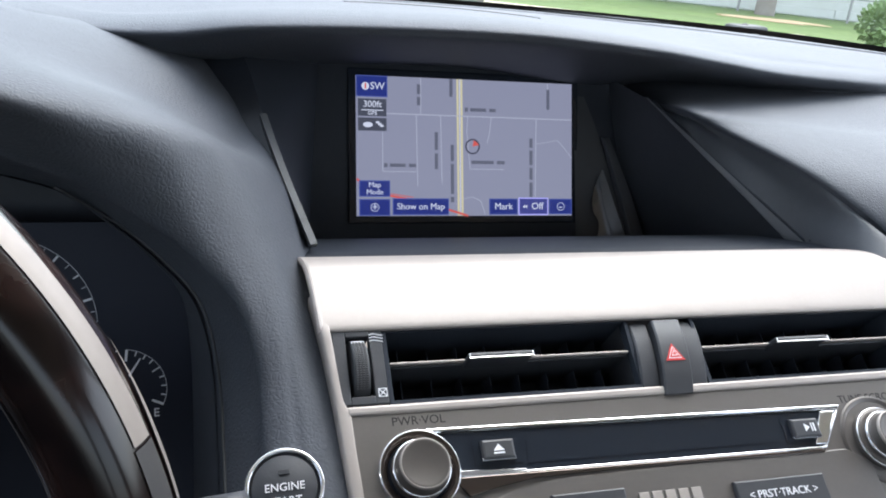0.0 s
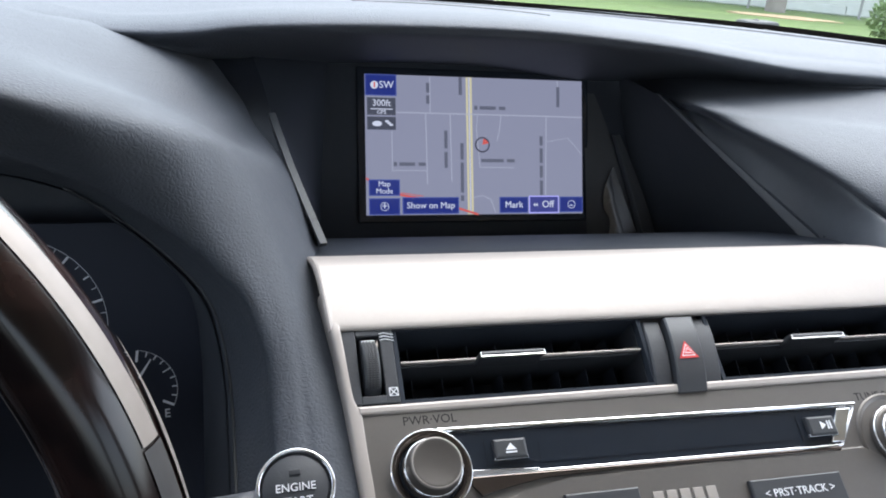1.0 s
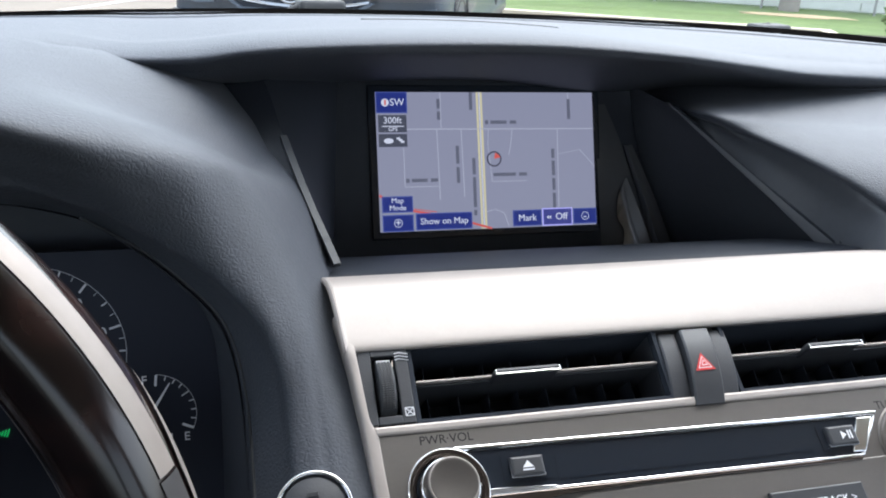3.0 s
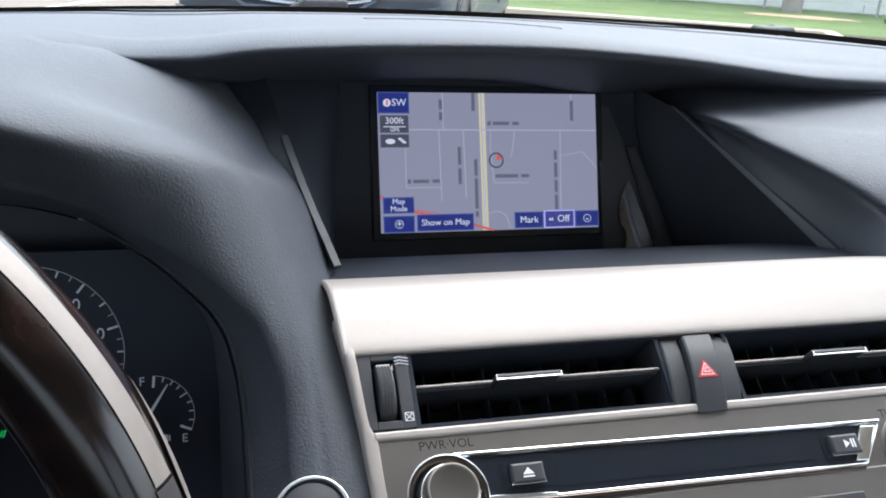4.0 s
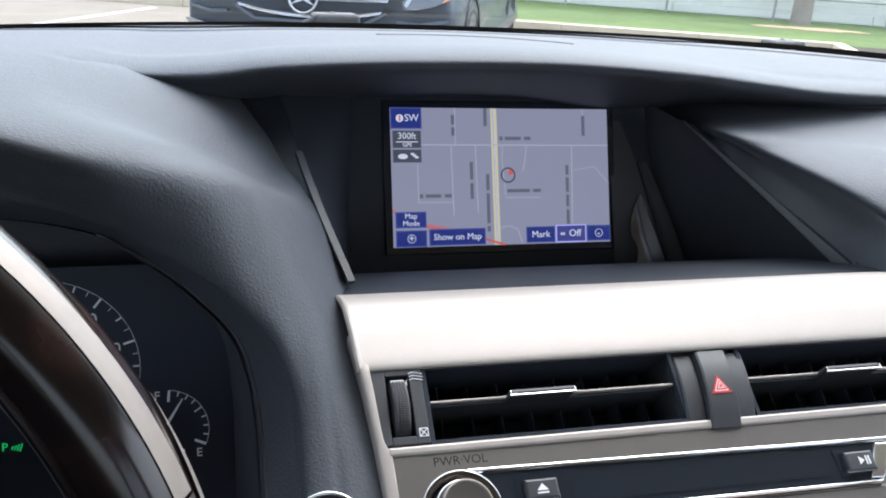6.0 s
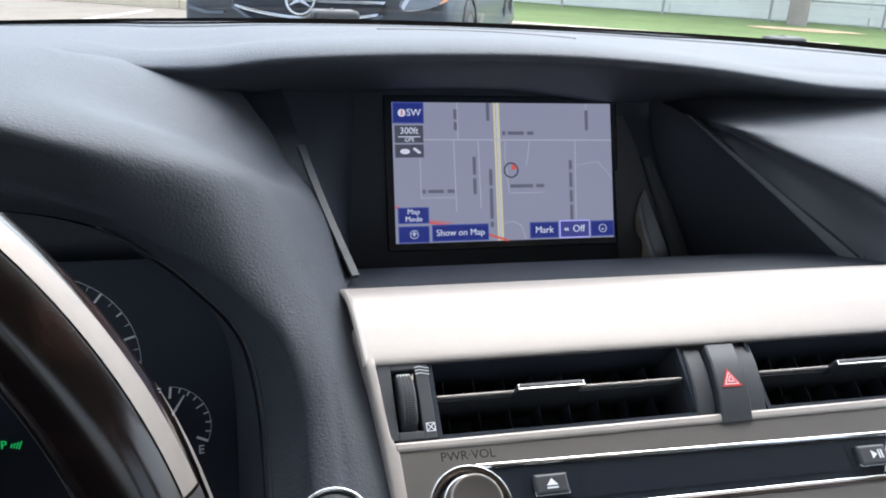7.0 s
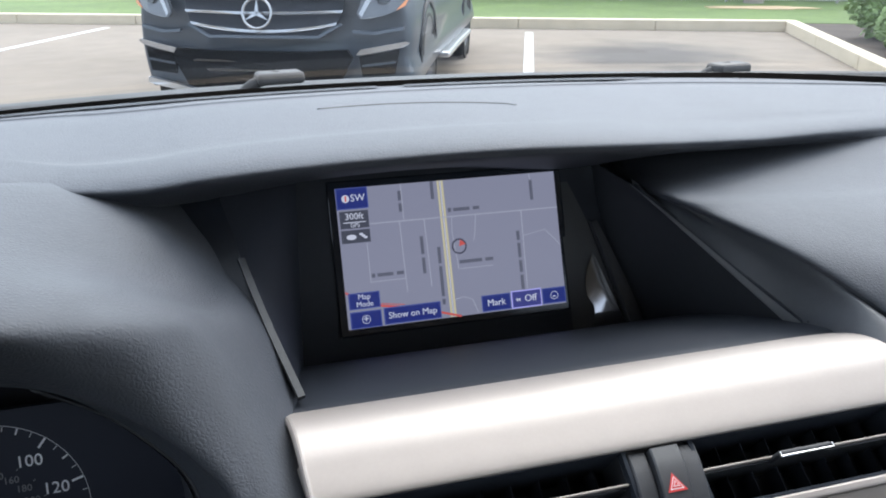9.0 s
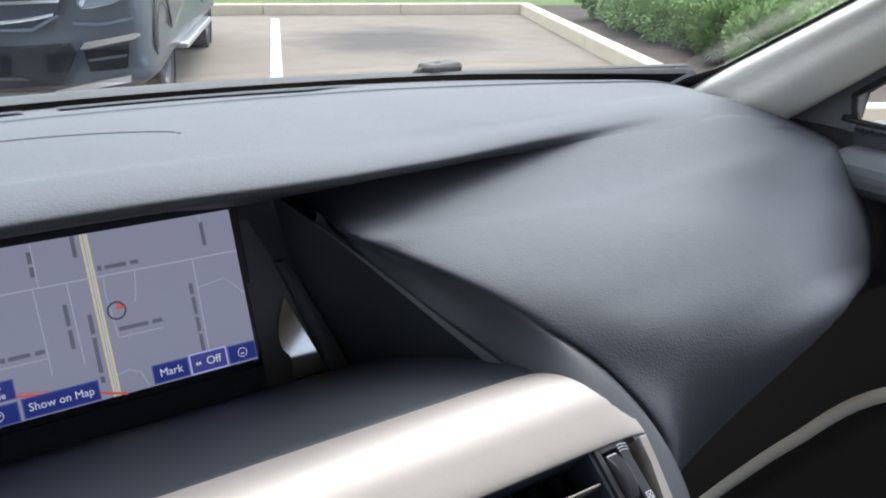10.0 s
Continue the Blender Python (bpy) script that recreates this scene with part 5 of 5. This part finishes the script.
crowns = [shrub_mesh(s, 0.42, 3600) for s in (1, 2, 3)]
stem = tube([(0, 0, -0.02), (0.01, 0, 0.2), (0.0, 0.02, 0.45)], 0.03, 7, r2=0.012)
stem_me = finish(stem, "stem", mat("bark", (0.08, 0.06, 0.045), 0.9, vary=0.3, scale=30))
rnd = random.Random(5)
for k in range(35):
    row, i = k % 5, k // 5
    at = LOT @ SIDE @ Vector((0.82 + row * 0.72 + rnd.uniform(-0.12, 0.12), -1.85 - i * 0.72 + rnd.uniform(-0.15, 0.15) + row * 0.3, 0.095))
    sh = thing("shrub", "dense bright green leafy shrub in the planting bed", "shrub", at, "shrubs beside the kerb")
    sh.rotation_euler = (0, 0, rnd.uniform(0, 6.28))
    f = rnd.uniform(0.8, 1.15)
    sh.scale = (f, f, f * rnd.uniform(0.85, 1.1))
    for n, me in (("crown", crowns[k % 3]), ("stem", stem_me)):
        o = new(n, me)
        o.parent = sh

# ---- parked car ahead ----
suv = thing("parked_suv", "dark grey parked large SUV facing the windscreen", "car", (0.33, 5.55, 0.0))
WIDE = 1.07
SM = Matrix.Rotation(radians(-23.5), 4, "Z") @ Matrix.Diagonal((WIDE, 1, 1, 1))  # x across, y to its tail


def sec(y, w, zb, zs, zt, crown=0.03, bow=0.0):
    half = [(0, zt + crown), (w * 0.45, zt + crown * 0.7), (w * 0.78, zt), (w * 0.95, zt - 0.07), (w, zs), (w * 0.995, (zs + zb) / 2), (w * 0.95, zb)]
    pts = [(-x, z) for x, z in half[::-1]] + half[1:]
    pts += [(0, zb), pts[0]]
    return [SM @ Vector((x, y + bow * (abs(x) / w) ** 3, z)) for x, z in pts]


body_rows = [sec(0.03, 0.86, 0.28, 0.62, 0.90, 0.02, 0.12), sec(0.02, 0.915, 0.25, 0.66, 0.98, 0.02, 0.15), sec(0.12, 0.945, 0.24, 0.70, 1.03, 0.03, 0.13), sec(0.35, 0.96, 0.24, 0.74, 1.09, 0.03, 0.08),
             sec(0.9, 0.965, 0.28, 0.78, 1.13, 0.03), sec(1.35, 0.967, 0.30, 0.80, 1.17, 0.02), sec(2.5, 0.967, 0.30, 0.80, 1.18, 0.01), sec(4.2, 0.96, 0.30, 0.82, 1.2, 0.01), sec(4.9, 0.94, 0.32, 0.82, 1.2, 0.0), sec(5.1, 0.88, 0.4, 0.8, 1.1, 0.0)]
bm = loft(body_rows, 4, 3)
bmesh.ops.remove_doubles(bm, verts=bm.verts[:], dist=0.001)
edge = [e for e in bm.edges if e.is_boundary]
bmesh.ops.holes_fill(bm, edges=edge, sides=0)
part("body", bm, CAR_GREY, suv, "dark grey metallic paint", True)


def cab(y, w, z):
    half = [(0, z + 0.02), (w * 0.7, z + 0.005), (w, z - 0.06), (0.9, 1.15)]
    return [SM @ Vector((x, y, q)) for x, q in [(-a, b) for a, b in half[::-1]] + half[1:]]


part("roof", loft([cab(2.05, 0.66, 1.74), cab(2.4, 0.68, 1.80), cab(3.6, 0.68, 1.82), cab(4.7, 0.66, 1.78)], 3, 3), CAR_GREY, suv, "", True)
MESH_BLACK = mat("mesh_black", (0.005, 0.0055, 0.006), 0.8, vary=0.2, scale=60, spec=0.1)
DARK_GLASS = mat("tinted_glass", (0.015, 0.018, 0.02), 0.08, vary=0.0, coat=1.0)
part("windscreen", loft([[SM @ Vector((x, 1.30, 1.175)) for x in (-0.82, 0, 0.82)], [SM @ Vector((x * 0.93, 1.7, 1.5)) for x in (-0.82, 0, 0.82)], [SM @ Vector((x * 0.8, 2.08, 1.75)) for x in (-0.82, 0, 0.82)]], 4, 4), DARK_GLASS, suv, "", True)
for s in (1, -1):
    for y0, y1 in ((1.75, 2.75), (2.85, 3.75), (3.85, 4.6)):
        part("side_window", loft([[SM @ Vector((s * 0.915, y0, 1.22)), SM @ Vector((s * 0.76, y0 + 0.25, 1.68))], [SM @ Vector((s * 0.915, y1, 1.22)), SM @ Vector((s * 0.76, y1 - 0.05, 1.70))]], 2, 2), DARK_GLASS, suv)


def suv_box(name, x, y, z, sx, sy, sz, material, bevel=0.01, rz=0, ry=0, rx=0, parent=None, label=""):
    return part(name, box(sx, sy, sz, SM @ pose(x, y, z, rx, ry, rz), bevel), material, parent or suv, label)


def front_panel(name, outline, y, depth, material, parent=None, label="", bevel=0.0, bow=0.10):
    """A flat outline (x, z) on the nose, swept back with it."""
    bm = prism(outline, depth, Matrix(((1, 0, 0, 0), (0, 0, -1, y), (0, 1, 0, 0), (0, 0, 0, 1))), bevel)
    bmesh.ops.subdivide_edges(bm, edges=[e for e in bm.edges if e.calc_length() > 0.25], cuts=5)
    for v in bm.verts:
        v.co.y += bow * min(1.4, abs(v.co.x) / 0.86) ** 3 + 0.22 * max(0, v.co.z - 0.62) - 0.02
    bm.transform(SM)
    return part(name, bm, material, parent or suv, label)


grille = front_panel("grille", [(-0.56, 0.97), (0.56, 0.97), (0.50, 0.74), (0.36, 0.64), (-0.36, 0.64), (-0.50, 0.72)], 0.0, 0.03, DUCT)
front_panel("grille_surround", [(-0.50, 0.72), (-0.36, 0.64), (0.36, 0.64), (0.50, 0.72), (0.52, 0.71), (0.37, 0.622), (-0.37, 0.622), (-0.52, 0.71)], -0.005, 0.04, CAR_GREY, grille, "chrome grille edge")
for z, w, sag in ((0.72, 0.49, 0.052), (0.80, 0.53, 0.012), (0.885, 0.555, 0.0)):
    curve = [(w * q / 6, z - sag * (1 - (q / 6) ** 2)) for q in range(-6, 7)]
    front_panel("grille_bar", [(x, q + 0.009) for x, q in curve[::-1]] + [(x * 0.98, q - 0.010) for x, q in curve], -0.02, 0.03, CAR_CHROME, grille, "bright grille bar")
star = SM @ Matrix.Translation((-0.02, -0.075, 0.79)) @ Matrix.Diagonal((1 / WIDE, 1, 1, 1)) @ pose(0, 0, 0, 90 - 12)
badge = part("badge", lathe([(0.105, -0.01), (0.112, 0.004), (0.106, 0.014), (0.094, 0.012), (0.092, -0.01)], 48, star), CAR_CHROME, grille, "round chrome badge", True)
for k in range(3):
    a = radians(90 + 120 * k)
    part("badge_spoke", prism([(-0.016, 0.0), (0, -0.006), (0.016, 0.0), (0.0, 0.1)], 0.012, star @ Matrix.Rotation(a - radians(90), 4, "Z")), CAR_CHROME, badge)
for s in (1, -1):
    lamp = front_panel("headlight", [(s * x, z) for x, z in ((0.62, 0.79), (0.64, 0.755), (0.70, 0.755), (0.80, 0.775), (0.89, 0.815), (0.94, 0.88), (0.93, 0.98), (0.86, 1.02), (0.76, 1.01), (0.67, 0.93))], -0.05, 0.05, LAMP_GLASS, label="clear headlight", bow=0.17)
    front_panel("lamp_eye", [(s * (0.785 + 0.042 * math.cos(q / 8 * math.pi)), 0.885 + 0.042 * math.sin(q / 8 * math.pi)) for q in range(16)], -0.06, 0.05, DARK_GLASS, lamp, bow=0.17)
    front_panel("indicator", [(s * x, z) for x, z in ((0.86, 0.805), (0.91, 0.83), (0.945, 0.90), (0.92, 0.875))], -0.055, 0.05, AMBER, lamp, "amber indicator", bow=0.17)
    front_panel("lamp_strip", [(s * x, z) for x, z in ((0.635, 0.785), (0.652, 0.765), (0.70, 0.86), (0.78, 0.95), (0.75, 0.955), (0.68, 0.885))], -0.058, 0.05, CAR_CHROME, lamp, bow=0.17)
    front_panel("day_lamp", [(s * x, z) for x, z in ((0.60, 0.505), (0.65, 0.507), (0.90, 0.552), (0.938, 0.576), (0.91, 0.590), (0.63, 0.545))], 0.0, 0.03, CAR_CHROME, label="slim chrome day lamp", bow=0.14)
    front_panel("side_intake", [(s * x, z) for x, z in ((0.64, 0.36), (0.84, 0.37), (0.87, 0.535), (0.62, 0.495))], 0.0, 0.03, MESH_BLACK, bow=0.14)
    front_panel("bumper_lip", [(s * x, z) for x, z in ((0.44, 0.225), (0.86, 0.285), (0.86, 0.325), (0.70, 0.305), (0.44, 0.255))], -0.02, 0.05, CAR_SILVER, bow=0.14)
    for y in (0.88, 3.95):
        wheel = part("wheel", lathe([(0.0, -0.14), (0.33, -0.14), (0.375, -0.11), (0.39, -0.05), (0.39, 0.05), (0.375, 0.11), (0.33, 0.14), (0.28, 0.12), (0.27, 0.08), (0.0, 0.07)], 40, SM @ Matrix.Translation((s * 0.835, y, 0.385)) @ pose(0, 0, 0, 0, 90 * s)), RUBBER, suv, "black tyre", True)
        part("rim", lathe([(0.272, 0.07), (0.272, 0.125), (0.255, 0.13), (0.245, 0.09), (0.24, 0.075), (0.0, 0.085)], 40, SM @ Matrix.Translation((s * 0.835, y, 0.385)) @ pose(0, 0, 0, 0, 90 * s)), mat("rim_grey", (0.06, 0.06, 0.065), 0.4, metal=0.6, vary=0.05, scale=30), wheel, "grey alloy rim", True)
        part("wheel_arch", lathe([(0.40, 0.12), (0.445, 0.125), (0.45, 0.14), (0.40, 0.142)], 40, SM @ Matrix.Translation((s * 0.835, y, 0.40)) @ pose(0, 0, 0, 0, 90 * s)), RUBBER, suv, "", True)
    suv_box("running_board", s * 0.98, 2.42, 0.335, 0.17, 2.0, 0.05, CAR_SILVER, 0.018, label="silver running board")
    suv_box("door_mirror", s * 1.06, 1.75, 1.22, 0.2, 0.11, 0.15, CAR_GREY, 0.04)
suv_box("valance", 0, 0.5, 0.21, 1.72, 0.6, 0.16, RUBBER, 0.02)
lower = front_panel("lower_grille", [(-0.57, 0.555), (-0.3, 0.54), (0.3, 0.54), (0.57, 0.555), (0.60, 0.50), (0.50, 0.30), (0.30, 0.26), (-0.30, 0.26), (-0.50, 0.30), (-0.60, 0.50)], -0.075, 0.05, MESH_BLACK, label="black lower grille", bow=0.09)
for z, w in ((0.475, 0.575), (0.41, 0.54), (0.345, 0.50)):
    front_panel("grille_slat", [(-w, z + 0.007), (w, z + 0.007), (w, z - 0.007), (-w, z - 0.007)], -0.082, 0.03, DARK_GLASS, lower, bow=0.09)
front_panel("bumper_blade", [(-0.44, 0.262), (0.44, 0.262), (0.47, 0.225), (-0.47, 0.225)], -0.07, 0.06, CAR_GREY, label="dark painted blade below the lower grille", bow=0.10)
for s in (1, -1):
    front_panel("bumper_fold", [(s * x, z) for x, z in ((0.58, 0.655), (0.72, 0.64), (0.90, 0.668), (0.90, 0.690), (0.72, 0.662), (0.58, 0.672))], 0.008, 0.03, CAR_GREY, label="raised fold in the painted bumper", bow=0.14)
    front_panel("intake_blade", [(s * x, z) for x, z in ((0.64, 0.425), (0.85, 0.445), (0.85, 0.46), (0.64, 0.44))], -0.012, 0.03, CAR_GREY, label="painted blade across the side intake", bow=0.14)

# ---- own bonnet, cowl and wipers ----
bonnet = thing("bonnet", "dark grey painted car bonnet beyond the windscreen", "bonnet", (C, 0.9, 0.95))
bi = Matrix.Translation((-C, -0.9, -0.95))
rows = []
for x in (-0.78, -0.5, -0.2, 0, 0.2, 0.5, 0.78):
    f = (x / 0.7) ** 2
    rows.append([(C + x, 0.375 - 0.10 * f, 1.095 - 0.004 * f), (C + x, 0.39 - 0.10 * f, 1.108 - 0.004 * f), (C + x, 0.405 - 0.10 * f, 1.113 - 0.004 * f), (C + x, 0.49 - 0.09 * f, 1.106 - 0.017 * f), (C + x, 0.8, 1.035 - 0.035 * f), (C + x, 1.15 - 0.08 * f, 0.975 - 0.05 * f), (C + x, 1.3 - 0.1 * f, 0.88), (C + x, 1.33 - 0.1 * f, 0.5)])
bm = loft(rows, 4, 5)
bm.transform(bi)
# strong colour blotches imitate the mottled glints on the bonnet
part("panel", bm, mat("bonnet_grey", (0.032, 0.034, 0.037), 0.55, spec=0.2, vary=0.9, scale=45, bump=0.3, bump_scale=90), bonnet, "dark grey paint with blotches standing for glints", True)
seal = loft([[(C + x, y - 0.10 * (x / 0.7) ** 2, z - 0.004 * (x / 0.7) ** 2) for y, z in ((0.372, 1.093), (0.387, 1.109), (0.398, 1.1135), (0.404, 1.1145))] for x in (-0.78, -0.5, -0.2, 0, 0.2, 0.5, 0.78)], 4, 4)
seal.transform(bi)
part("rear_seal", seal, RUBBER, bonnet, "black rubber seal along the rear edge", True)
cowl = loft([[(x, base_y(x) + 0.012, base_z(x) - 0.004), (x, base_y(x) + 0.03, base_z(x) - 0.010), (x, base_y(x) + 0.10, base_z(x) - 0.05), (x, base_y(x) + 0.2, base_z(x) - 0.11)] for x in (-0.75, -0.5, -0.2, 0.1, 0.4, 0.6, 0.78)], 4, 4)
solid("cowl", cowl, mat("cowl_black", (0.016, 0.019, 0.024), 0.6, vary=0.1, scale=60, bump=0.1, bump_scale=700, spec=0.3), "black plastic cowl along the windscreen base", "cowl", "structure", True)


def wiper(px, py, pz, ex, ey, ez):
    w = thing("wiper", "dark grey windscreen wiper resting at the glass base", "wiper", (px, py, pz), "windscreen wipers")
    d = Vector((ex - px, ey - py, ez - pz))
    part("pivot_cap", box(0.052, 0.03, 0.013, pose(0, 0, -0.002, 0, 0, 8), 0.005, 3), mat("wiper_grey", (0.025, 0.026, 0.028), 0.6, vary=0.35, scale=120), w)
    part("arm", tube(catmull([(0, 0, 0), d * 0.07 + Vector((0, 0, -0.004)), d * 0.14 + Vector((0, -0.004, -0.018)), d * 0.3 + Vector((0, -0.01, -0.028)), d + Vector((0, 0, -0.028))], 6), 0.007, 8, r2=0.004), RUBBER, w, "", True)
    part("blade", tube([d * 0.3 + Vector((0, -0.012, -0.03)), d * 1.4 + Vector((0, -0.01, -0.03))], 0.005, 6), RUBBER, w)


wiper(-0.088, 0.385, 1.130, -0.50, 0.33, 1.075)
wiper(0.479, 0.38, 1.117, 0.05, 0.40, 1.075)
